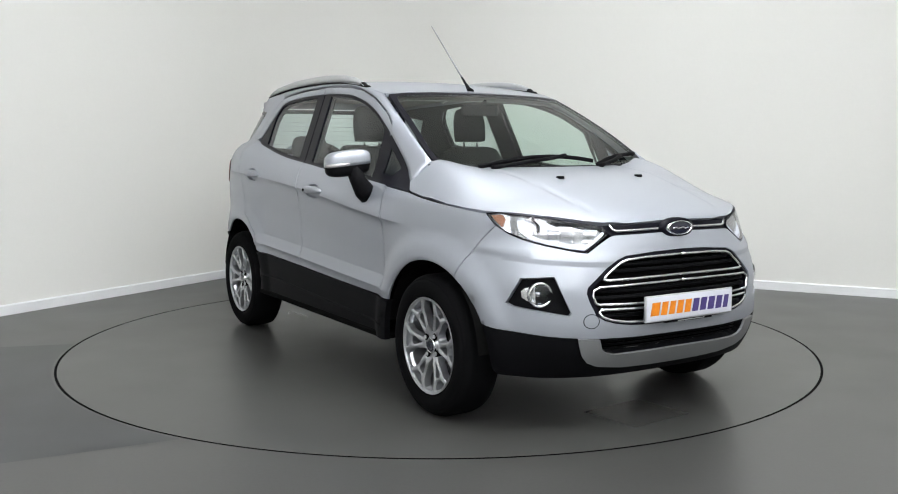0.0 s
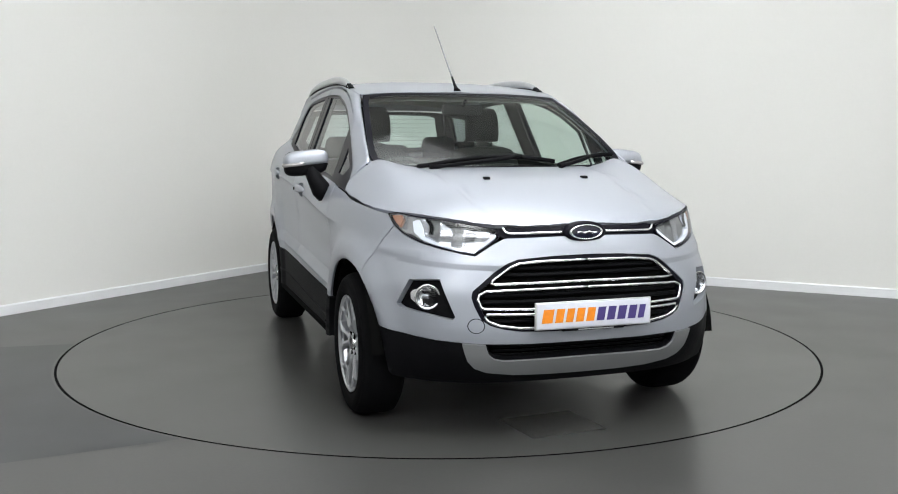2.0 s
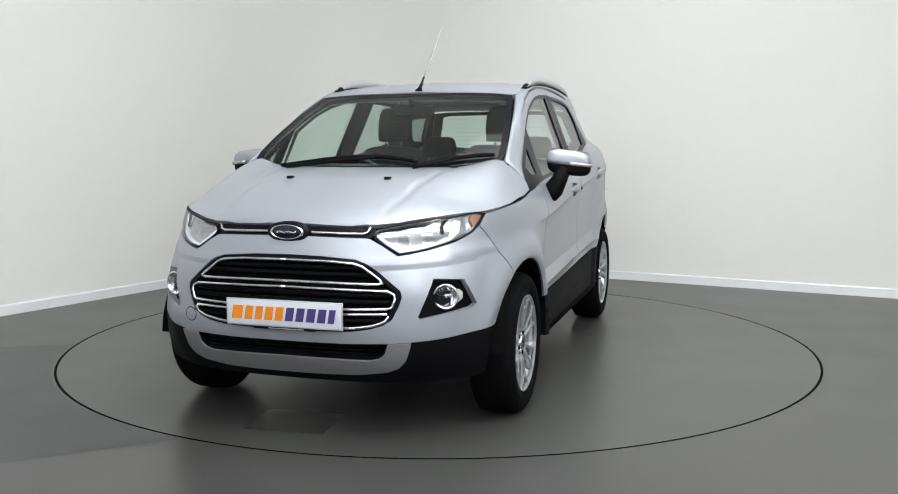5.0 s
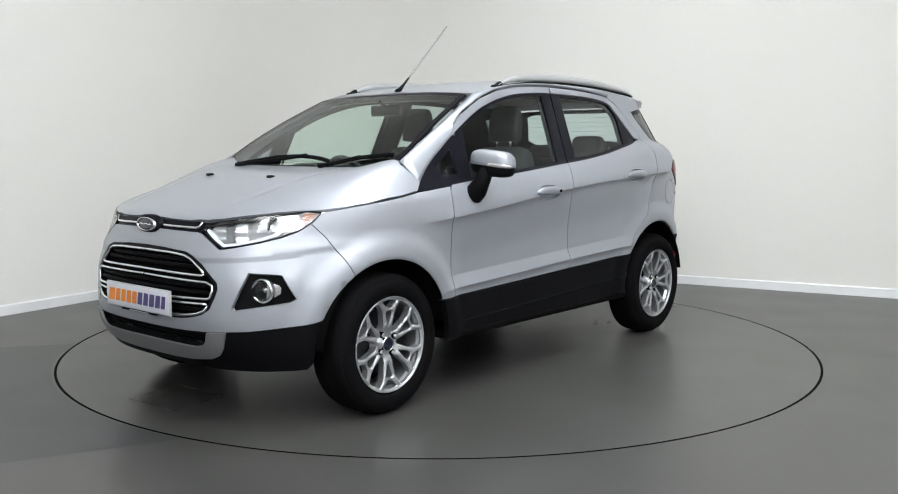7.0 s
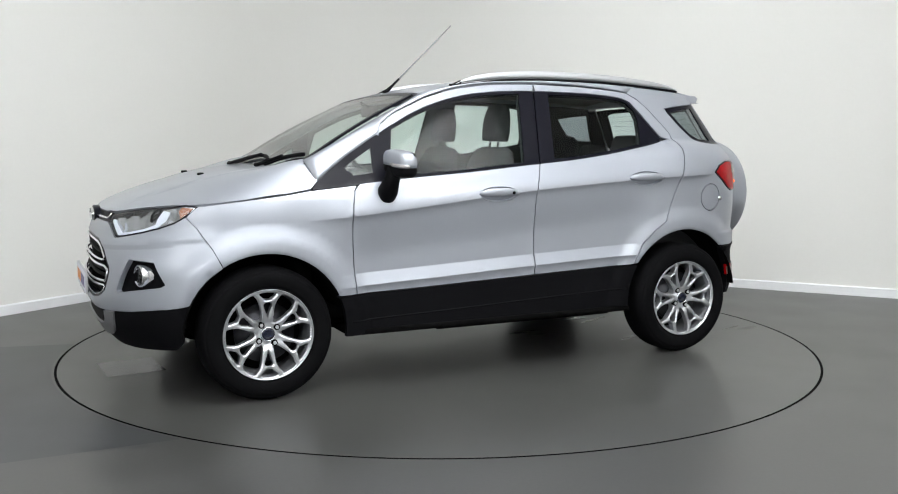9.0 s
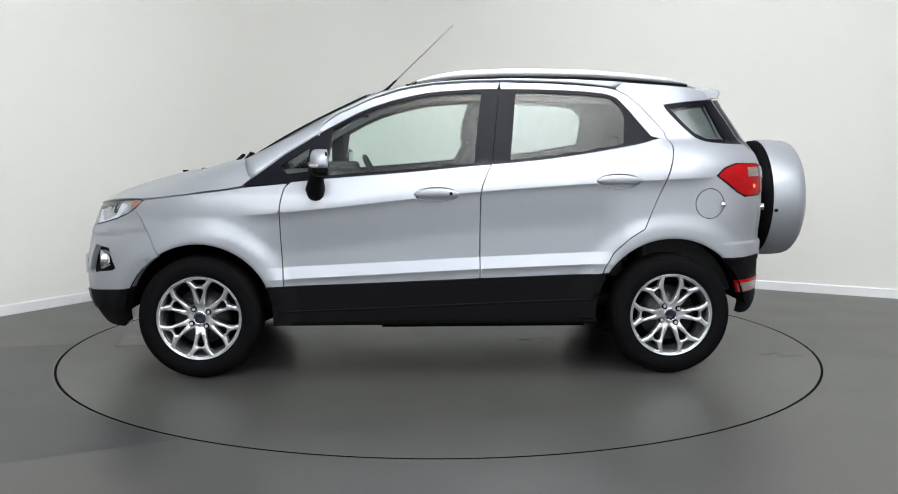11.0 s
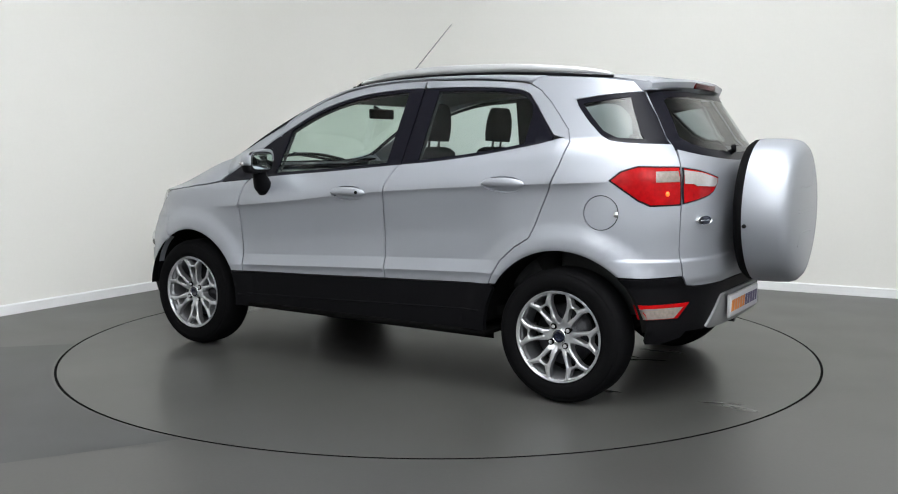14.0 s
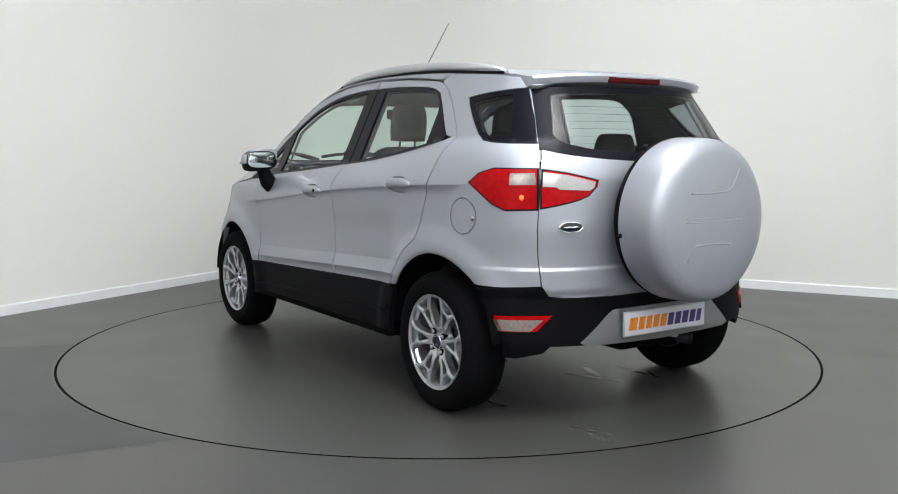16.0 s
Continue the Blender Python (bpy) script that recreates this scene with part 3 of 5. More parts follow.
def strip(name, A, B, material, parent, bulge=0.0, n=6, side=1, label=""):
    """A panel spanned between two lines in space, bulged outward."""
    bm = bmesh.new()
    rows = []
    for a, b in zip(A, B):
        a, b = Vector(a), Vector(b)
        rows.append([])
        for k in range(n + 1):
            t = k / n
            p = a.lerp(b, t)
            o = Vector((0.35, p.y, 0.5)).normalized() * bulge * 4 * t * (1 - t)
            p = p + o
            rows[-1].append(bm.verts.new((p.x, p.y * side, p.z)))
    for r, s in zip(rows, rows[1:]):
        for k in range(n):
            bm.faces.new((r[k], r[k + 1], s[k + 1], s[k]))
    bmesh.ops.recalc_face_normals(bm, faces=bm.faces)
    if sum(f.normal.y * side for f in bm.faces) < 0:
        bmesh.ops.reverse_faces(bm, faces=bm.faces)
    r = bmesh.ops.solidify(bm, geom=bm.faces[:], thickness=0.01)
    return part(name, bm, material, parent, label)


def resample(pts, n):
    P = np.array(pts, float)
    d = np.concatenate([[0], np.cumsum(np.linalg.norm(np.diff(P, axis=0), axis=1))])
    return [tuple(np.interp(t, d, P[:, k]) for k in range(P.shape[1])) for t in np.linspace(0, d[-1], n)]


def lift(pts, off=0.0):
    """Points of the flank (x, z) in space."""
    q = np.array(sides(pts))
    P = skin(q[:, 0], q[:, 1])
    return [tuple(p + np.array([0, off, 0])) for p in P]


car = thing("car", "silver compact SUV with black lower cladding on a turntable", "car")


def handle(parent, x, z, side):
    y = float(ring_y(x, z)) + 0.004
    bm = bmesh.new()
    L = 0.122
    rows = []
    for k in range(17):
        t = k / 16 * 2 - 1
        h = 0.027 * (1 - abs(t) ** 3) ** 0.6 + 0.003
        o = 0.024 * (1 - t * t) ** 0.6
        c = Vector((x + t * L, side * (y + o), z + 0.008 * (1 - t * t) - 0.012 * t * 0))
        rows.append([bm.verts.new(c + Vector((0, side * 0.011 * math.cos(a), h * 0.8 * math.sin(a)))) for a in [2 * math.pi * j / 10 for j in range(10)]])
    for a, b in zip(rows, rows[1:]):
        for j in range(10):
            bm.faces.new((a[j], a[(j + 1) % 10], b[(j + 1) % 10], b[j]))
    bm.faces.new(rows[0])
    bm.faces.new(rows[-1])
    bmesh.ops.recalc_face_normals(bm, faces=bm.faces)
    return part("door_handle", bm, PAINT, parent, "silver painted door handle")


def bowl_line(x, z):
    return sides([(x + 0.116 * math.cos(a), z + 0.040 * math.sin(a) - 0.002) for a in [2 * math.pi * k / 28 for k in range(28)]])


def recess(parent, x, z, side):
    """Shallow shadowed bowl behind a door handle."""
    o = bowl_line(x, z)
    return sheet("handle_bowl", skin, inset(o, -0.003), PAINT, parent, step=0.015, thick=0.004, off=-0.020, side=side)


def crease_lines():
    out = []
    for dz in (0.003, -0.003, -0.014, -0.028, 0.05):
        out.append([S(float(x), float(shoulder(x)) + dz) for x in np.linspace(-1.52, 1.05, 80)])
    for dz in (0.003, -0.003, 0.059, 0.066, -0.020):
        out.append([S(float(x), float(low_crease(x)) + dz) for x in np.linspace(-0.9, 0.9, 60)])
    for z in (0.722, 0.711, 0.700):
        out.append([S(x, z) for x in (-1.52, -1.58, -1.64, -1.70, -1.75, -1.79)])
    for cx, r in ((FX, ARCH_F), (RX, ARCH_R)):
        for e in (0.02, 0.05, 0.09):
            out.append(sides(arc(cx, AXZ, r + e, 175, 10, 40)))
    return out


CREASES = crease_lines()


def flank(side):
    """One side of the body: wing, two doors, quarter panel, sill, windows."""
    # front wing
    wing = [(0.917, 0.494)] + arc(FX, AXZ, ARCH_F, 154.5, 58, 30) + [(1.515, 0.752), (1.543, 0.798), (1.572, 0.845), (1.594, 0.871), (1.617, 0.898), (1.582, 0.935), (1.562, 0.949), (1.45, 0.964), (1.349, 0.977), (1.152, 1.000), (1.026, 1.019), (0.90, 1.030), (0.79, 1.040)] + FRONT_GAP[1:]
    sheet("front_wing", skin, inset(sides(wing), G2), PAINT, car, side=side, lines=CREASES)
    # doors below the windows
    zt = lambda x: float(clad_top(x))
    fd = [(x, bot_of(x) + 0.0) for x in np.linspace(-0.291, 0.774, 22)]
    fd = [(x, float(z)) for x, z in fd]
    door = FRONT_GAP[1:] + [(x, zt(x)) for x in np.linspace(0.78, -0.2, 16)] + B_GAP[::-1] + fd[1:]
    d1 = sheet("front_door", skin, inset(sides(door), G2), PAINT, car, side=side, lines=CREASES, holes=[bowl_line(0.004, 0.983)], thick=0.021)
    rd = [(float(x), float(bot_of(x))) for x in np.linspace(-1.155, -0.291, 24)]
    door = B_GAP[1:] + [(x, zt(x)) for x in np.linspace(-0.26, -0.86, 14)] + REAR_CUT[::-1][:-5] + [(-1.215, 1.28)] + rd
    d2 = sheet("rear_door", skin, inset(sides(door), G2), PAINT, car, side=side, lines=CREASES, holes=[bowl_line(-0.962, 1.052)], thick=0.021)
    # silver window frames
    topf = [(float(x), float(top_of(x)) + 0.004) for x in np.linspace(0.64, -0.335, 30)]
    fr = CUT[:8] + topf[::-1]
    sheet("window_frame", skin, inset(sides(fr), 0.0015), PAINT, d1, side=side, step=0.02)
    topr = [(float(x), float(top_of(x)) + 0.004) for x in np.linspace(-0.352, -0.98, 18)] + [(x - 0.005, z + 0.004) for x, z in DLO_TOP[-4:]]
    fr = CUT[7:] + REAR_CUT[1:5] + [(-1.2640, 1.2545), (-1.2165, 1.2765)] + topr[::-1]
    sheet("window_frame", skin, inset(sides(fr), 0.0015), PAINT, d2, side=side, step=0.02)
    # windows: glass set back, black trim round it
    m = 0.016
    fg_rear = lambda z: -0.198 - 0.055 * (z - 1.14) / 0.38
    top = [(float(x), float(top_of(x)) - m * 0.7) for x in np.linspace(0.555, -0.245, 22)]
    bot = [(float(x), float(bot_of(x)) + m) for x in np.linspace(-0.198, 0.60, 14)]
    g = top + bot
    sheet("window_glass", skin, sides(g), GLASS, d1, thick=0.003, off=-0.010, side=side, step=0.05, label="tinted side window").visible_shadow = False
    FG = g
    outer = [(float(x), float(top_of(x)) + 0.003) for x in np.linspace(1.012, -0.338, 40)] + [(float(x), float(bot_of(x)) - 0.002) for x in np.linspace(-0.290, 1.018, 30)]
    sail_top = [(float(x), float(top_of(x)) - 0.022) for x in np.linspace(0.86, 0.665, 8)]
    sail = sail_top + [(0.672, float(bot_of(0.67)) + 0.03), (0.80, float(bot_of(0.8)) + 0.028)]
    sail = inset(sail, 0.016)
    sheet("window_trim", skin, sides(outer), GLOSS_BLACK, d1, holes=[sides(g), sides(sail)], thick=0.012, off=-0.003, side=side, step=0.03, label="gloss black pillar and window trim")
    sheet("quarter_light", skin, sides(sail), GLASS_DARK, d1, thick=0.003, off=-0.008, side=side, step=0.05).visible_shadow = False
    top = [(float(x), float(top_of(x)) - m * 0.7) for x in np.linspace(-0.435, -0.965, 16)] + [(-1.012, 1.445), (-1.025, 1.40)]
    bot = [(-1.01, float(bot_of(-1.01)) + m)] + [(float(x), float(bot_of(x)) + m) for x in np.linspace(-0.95, -0.395, 12)]
    g = top + bot
    sheet("window_glass", skin, sides(g), GLASS_DARK, d2, thick=0.003, off=-0.010, side=side, step=0.05, label="tinted rear side window").visible_shadow = False
    outer = [(float(x), float(top_of(x)) + 0.003) for x in np.linspace(-0.349, -0.98, 20)] + DLO_TOP[-4:] + [(float(x), float(bot_of(x)) - 0.002) for x in np.linspace(-1.15, -0.298, 24)]
    sheet("window_trim", skin, sides(outer), GLOSS_BLACK, d2, holes=[sides(g)], thick=0.012, off=-0.003, side=side, step=0.03, label="gloss black pillar and window trim")
    for d, hx, hz in ((d1, 0.004, 0.983), (d2, -0.962, 1.052)):
        recess(d, hx, hz, side)
        handle(d, hx, hz, side)
        if d is d1:
            bm = bmesh.new()
            lathe(bm, [(0.0001, 0.006), (0.008, 0.005), (0.009, 0.0)], 12, m=pose(hx - 0.075, side * (float(ring_y(hx, hz)) + 0.034), hz + 0.004, 0, 0, 0 if side > 0 else 180))
            part("lock", bm, DARK, d)
    # quarter panel with quarter window, lamp opening and fuel flap
    q = REAR_CUT[::-1] + [(-0.99, 1.585), (-1.07, 1.582), (-1.2, 1.574), (-1.35, 1.564), (-1.47, 1.548)]
    q = sides(q) + [Re(y, z) for y, z in ((0.505, 1.548), (0.522, 1.495), (0.557, 1.372), (0.616, 1.227), (0.649, 1.126), (0.662, 0.97), (0.666, 0.885), (0.658, 0.762), (0.643, 0.638))] + sides([(-1.668, 0.630)] + arc(RX, AXZ, ARCH_R, 132.5, 33.6, 30))
    qw = sides([(-1.247, 1.460), (-1.37, 1.477), (-1.50, 1.490)]) + [Re(0.53, 1.493), Re(0.561, 1.372), Re(0.612, 1.245)] + sides([(-1.60, 1.248), (-1.52, 1.253), (-1.455, 1.262), (-1.40, 1.29), (-1.333, 1.352), (-1.262, 1.432)])
    tl = sides([(-1.497, 1.077), (-1.545, 1.119), (-1.615, 1.143)]) + [Re(0.652, 1.141), Re(0.664, 0.966)] + sides([(-1.675, 0.961), (-1.625, 0.985)])
    ff = sides([(-1.463 + 0.082 * math.cos(a), 0.928 + 0.082 * math.sin(a)) for a in [2 * math.pi * k / 40 for k in range(40)]])
    holes = [inset(qw, -0.002), inset(tl, -0.002)] + ([ff] if side > 0 else [])
    sheet("quarter_panel", skin, inset(q, G2), PAINT, car, holes=holes, side=side, lines=CREASES)
    trim = inset(qw, 0.0)
    gl = inset(sides([(-1.285, 1.44), (-1.42, 1.462), (-1.50, 1.470), (-1.575, 1.30), (-1.60, 1.27), (-1.48, 1.275), (-1.41, 1.308), (-1.345, 1.372)]), 0.0)
    w = sheet("quarter_window", skin, trim, GLOSS_BLACK, car, holes=[gl], off=-0.004, side=side, step=0.03, label="dark rear quarter window with black surround")
    sheet("window_glass", skin, gl, GLASS_PRIVACY, w, thick=0.003, off=-0.008, side=side, step=0.05).visible_shadow = False
    inner = sides([(0.60, 1.06), (0.60, 1.33), (0.40, 1.43), (0.17, 1.50), (0.0, 1.535), (-0.35, 1.555), (-0.9, 1.54), (-1.3, 1.53), (-1.5, 1.515), (-1.62, 1.24), (-1.66, 1.05), (-1.2, 1.05)])
    sheet("pillar_trim", skin, inner, TRIM, car, holes=[sides(FG), sides(g), gl], off=-0.035, thick=0.006, step=0.06, side=side, label="dark grey interior pillar trim")
    if side > 0:
        fl = sheet("fuel_flap", skin, inset(ff, 0.004), PAINT, car, side=side, step=0.02)
        bm = bmesh.new()
        lathe(bm, [(0.0001, 0.004), (0.010, 0.003), (0.013, 0.0)], 14, m=pose(-1.537, float(ring_y(-1.537, 0.928)) + 0.012, 0.922))
        part("flap_latch", bm, CHROME, fl)
    # tail lamp on the quarter panel
    rim_ = sheet("lamp_seal", skin, inset(tl, 0.001), GLOSS_BLACK, car, holes=[inset(tl, 0.007)], off=0.004, thick=0.02, side=side, step=0.02)
    lamp = sheet("tail_lamp", skin, inset(tl, 0.006), RED, car, off=0.006, side=side, step=0.02, label="red tail lamp lens")
    ind = [Re(0.738, 1.118), Re(0.668, 1.120), Re(0.668, 1.072), Re(0.745, 1.070)]
    sheet("indicator_lens", skin, ind, GREY_LENS, lamp, off=0.009, thick=0.004, side=side, step=0.02, label="clear indicator lens")
    bm = bmesh.new()
    bmesh.ops.create_icosphere(bm, subdivisions=2, radius=0.018)
    pp = skin(*[np.array([v]) for v in Re(0.715, 1.018)])[0]
    bmesh.ops.transform(bm, matrix=Matrix.Translation((pp[0] - 0.002, side * (pp[1] + 0.001), pp[2])) @ Matrix.Diagonal((0.6, 0.6, 0.7, 1)), verts=bm.verts)
    part("bulb", bm, mat("tail_bulb", (0.9, 0.15, 0.03), 0.3, grain=0.1, emit=(1.0, 0.16, 0.02, 0.9)), lamp, "lit tail bulb")
    # sill cladding
    sill = [(x, zt(x) - 0.003) for x in np.linspace(0.917, -0.90, 40)] + arc(RX, AXZ, ARCH_R, 33.5, -2, 8)[1:] + [(-0.80, 0.318), (-0.374, 0.314), (0.306, 0.304), (0.80, 0.291)] + arc(FX, AXZ, ARCH_F, 186, 155, 8)
    s = sheet("sill_cladding", skin, sides(sill), BLACK_PLASTIC, car, off=0.006, thick=0.03, side=side, label="matt black sill cladding")
    bead = [(x, zt(x) - 0.135) for x in np.linspace(0.84, -0.83, 30)]
    bm = bmesh.new()
    tube(bm, [(p[0], side * p[1], p[2]) for p in lift(bead, 0.004)], 0.006)
    part("sill_rib", bm, BLACK_PLASTIC, s)
    # flat underside of the sill and the jacking flange
    bm = bmesh.new()
    box(bm, -0.86, 0.86, min(side * 0.60, side * 0.86), max(side * 0.60, side * 0.86), 0.285, 0.315, 0.01)
    box(bm, -0.82, 0.30, min(side * 0.69, side * 0.70), max(side * 0.69, side * 0.70), 0.245, 0.30)
    part("sill_floor", bm, DARK, car)
    # pillar and roof-side panel from the scuttle over the doors
    B = resample([(0.992, 1.055)] + DLO_TOP[1:4] + [(p[0], p[1] + 0.004) for p in CUT], 40)
    Bp = lift([(x, z + 0.003) for x, z in B])
    A = resample([(1.03, 0.690, 1.165), (0.97, 0.680, 1.195), (0.8, 0.655, 1.284), (0.6, 0.622, 1.388), (0.45, 0.594, 1.462)] + ROOF_EDGE[:7], 40)
    strip("a_pillar", A, Bp, PAINT, car, 0.010, side=side, label="silver windscreen pillar and roof side")
    # roof rail
    r = thing("roof_rail", "", "")
    r.parent = car
    tagged(r, "satin silver roof rail")
    top = curve([-1.40, -1.36, -1.25, -1.1, -0.8, -0.45, -0.15, 0.02, 0.10, 0.15], [1.583, 1.598, 1.618, 1.634, 1.655, 1.660, 1.646, 1.620, 1.594, 1.570])
    bm = bmesh.new()
    rows = []
    for x in np.linspace(0.15, -1.40, 48):
        y, zb, zt_ = float(redge_y(x)) - 0.010, float(redge_z(x)) + 0.010, float(top(x))
        zb = min(zb, zt_ - 0.006)
        prof = [(0.017, zb), (0.018, zb + 0.5 * (zt_ - zb)), (0.013, zt_ - 0.004), (0.004, zt_), (-0.008, zt_ - 0.001), (-0.015, zt_ - 0.008), (-0.017, zb)]
        rows.append([bm.verts.new((x, side * (y + dy), z)) for dy, z in prof])
    for p, q in zip(rows, rows[1:]):
        for k in range(7):
            bm.faces.new((p[k], q[k], q[(k + 1) % 7], p[(k + 1) % 7]))
    bm.faces.new(rows[0])
    bm.faces.new(rows[-1])
    bmesh.ops.recalc_face_normals(bm, faces=bm.faces)
    part("rail_bar", bm, SATIN, r)
    bm = bmesh.new()
    rows = []
    for x in np.linspace(0.165, 0.105, 8):
        y, zb, zt_ = float(redge_y(x)) - 0.010, float(redge_z(x)) - 0.004, max(float(top(x)), float(redge_z(x)) + 0.006) + 0.0015
        rows.append([bm.verts.new((x, side * (y + dy), z)) for dy, z in ((0.021, zb), (0.020, zt_ - 0.010), (0.010, zt_), (-0.010, zt_), (-0.020, zt_ - 0.010), (-0.021, zb))])
    for p, q in zip(rows, rows[1:]):
        for k in range(6):
            bm.faces.new((p[k], q[k], q[(k + 1) % 6], p[(k + 1) % 6]))
    bm.faces.new(rows[0])
    bm.faces.new(rows[-1])
    bmesh.ops.recalc_face_normals(bm, faces=bm.faces)
    part("rail_foot", bm, BLACK_PLASTIC, r, "black front foot of the rail")
    bm = bmesh.new()
    base = smooth_line([(0.15, 0.592, 1.562), (-0.15, 0.586, 1.598), (-0.45, 0.582, 1.609), (-0.8, 0.583, 1.606), (-1.1, 0.578, 1.590), (-1.40, 0.552, 1.569)], 6)
    tube(bm, [(x, side * (y + 0.008), z) for x, y, z in base], 0.007, 8)
    part("rail_base", bm, BLACK_PLASTIC, r, "black rail seal")


def body():
    for s in (1, -1):
        flank(s)
    # bonnet
    half = [(1.942, 0.0), (1.936, 0.15), (1.922, 0.27), (1.899, 0.372), (1.862, 0.45), (1.818, 0.51), (1.755, 0.587), (1.683, 0.650), (1.60, 0.709), (1.55, 0.733), (1.45, 0.770), (1.35, 0.793), (1.15, 0.811), (1.03, 0.809), (0.99, 0.785), (0.975, 0.74), (0.98, 0.70), (1.015, 0.645), (1.062, 0.55), (1.098, 0.38), (1.115, 0.2), (1.12, 0.0)]
    o = half + [(x, -y) for x, y in half[::-1] if y > 0]
    bon = sheet("bonnet", hood_surf, o, PAINT, car, thick=0.02)
    for y in (0.245, -0.245):
        bm = bmesh.new()
        box(bm, 1.438, 1.470, y - 0.014, y + 0.014, 1.083, 1.097, 0.005)
        part("washer_jet", bm, BLACK_PLASTIC, bon)
    # windscreen: black border and clear middle
    half = [(0.0, 1.118), (0.3, 1.118), (0.5, 1.122), (0.62, 1.140), (0.668, 1.17), (0.672, 1.20), (0.655, 1.275), (0.622, 1.38), (0.59, 1.468), (0.568, 1.513), (0.45, 1.524), (0.25, 1.534), (0.0, 1.538)]
    o = half + [(-y, z) for y, z in half[::-1] if y > 0]
    half = [(0.0, 1.135), (0.3, 1.135), (0.48, 1.139), (0.60, 1.156), (0.638, 1.18), (0.642, 1.21), (0.625, 1.285), (0.592, 1.385), (0.56, 1.468), (0.54, 1.497), (0.45, 1.506), (0.25, 1.516), (0.0, 1.520)]
    i = half + [(-y, z) for y, z in half[::-1] if y > 0]
    w = sheet("windscreen", screen_surf, i, SCREEN, car, thick=0.003, step=0.06, off=0.002, label="clear tinted windscreen")
    w.visible_shadow = False
    sheet("windscreen_border", screen_surf, o, GLOSS_BLACK, w, holes=[i], thick=0.012, off=0.001, step=0.03, label="black border")
    # roof
    xs = np.linspace(0.355, -1.53, 30)
    o = [(float(x), float(redge_y(x)) - 0.001) for x in xs]
    fr = [(0.378 - 0.09 * y * y - 0.005, y) for y in (-0.4, -0.2, 0.0, 0.2, 0.4)]
    o = o + [(x, -y) for x, y in o[::-1]] + fr
    sheet("roof", roof_surf, o, PAINT, car, thick=0.02, step=0.04)
    lin = lambda x, y: roof_surf(x, y) - np.array([0, 0, 0.045])
    oi = [(x * 0.98, y * 0.97) for x, y in o]
    sheet("headliner", lin, oi, LINER, car, thick=0.005, step=0.1)
    # front bumper with openings for the main grille and the fog lamps
    half = [(0.0, 0.868), (0.115, 0.867), (0.335, 0.862), (0.352, 0.858), (0.40, 0.832), (0.462, 0.792), (0.50, 0.797), (0.60, 0.820), (0.66, 0.842)]
    o = [Fr(y, z) for y, z in half] + sides([(1.665, 0.868), (1.6176, 0.8975), (1.5946, 0.8705), (1.5726, 0.8445), (1.5436, 0.7975), (1.5156, 0.7515)] + arc(FX, AXZ, ARCH_F, 57.8, 25, 12) + [(1.63, 0.486), (1.70, 0.474)]) + [Fr(y, z) for y, z in ((0.70, 0.463), (0.62, 0.452), (0.521, 0.445), (0.44, 0.440), (0.25, 0.436), (0.0, 0.435))]
    o = o + [(4.8 - u, z) for u, z in o[::-1] if u < 2.399]
    gr = [(0.0, 0.794), (0.147, 0.791), (0.30, 0.780), (0.345, 0.764), (0.40, 0.728), (0.445, 0.690), (0.486, 0.655), (0.492, 0.63), (0.482, 0.595), (0.455, 0.538), (0.42, 0.515), (0.365, 0.498), (0.29, 0.487), (0.15, 0.483), (0.0, 0.482)]
    grille = both(Fr, gr)
    fog = [Fr(y, z) for y, z in ((0.600, 0.700), (0.700, 0.690))] + sides([(1.722, 0.585), (1.745, 0.570)]) + [Fr(y, z) for y, z in ((0.66, 0.556), (0.560, 0.538), (0.552, 0.55))]
    fog2 = [(4.8 - u, z) for u, z in fog[::-1]]
    ledge = [[Fr(y, 0.752 + 0.10 * (1.1 - (float(front_x(0.76)) - 0.9) * max(0.0, 1 - (y / 0.857) ** 3.1) ** 0.322) + dz) for y in np.linspace(0.36, 0.79, 24)] for dz in (0.003, -0.003, -0.019, -0.025)]
    LEDGE = ledge + [[(4.8 - u, z) for u, z in l] for l in ledge]
    sheet("front_bumper", skin, o, PAINT, car, holes=[grille, fog, fog2], thick=0.03, label="silver painted front bumper", lines=LEDGE)
    # main grille: black recess, slats and bright bars
    gp = thing("grille", "", "")
    gp.parent = car
    tagged(gp, "black radiator grille with bright outlined bars")
    sheet("grille_back", skin, inset(grille, -0.01), DARK, gp, off=-0.035, thick=0.01, step=0.05)
    rim = inset(grille, 0.016)
    sheet("grille_surround", skin, grille, GLOSS_BLACK, gp, holes=[rim], off=-0.006, thick=0.03, step=0.02)

    def bar(line, r=0.0064, off=-0.004, matl=CHROME, name="chrome_bar"):
        u = np.array([Fr(y * 0.982, z) for y, z in line])
        P = skin(u[:, 0], u[:, 1])
        bm = bmesh.new()
        tube(bm, [(p[0] + off, p[1], p[2]) for p in P], r, 6)
        part(name, bm, matl, gp)

    def across(half):
        return half + [(-y, z) for y, z in half[::-1] if y > 0] + half[:1]
    dn = lambda h: dense_line(h, 0.03)
    bar(dn(across([(0, 0.772), (0.20, 0.770), (0.30, 0.762), (0.335, 0.750), (0.40, 0.706), (0.425, 0.684), (0.40, 0.681), (0.20, 0.684), (0.0, 0.685)])))
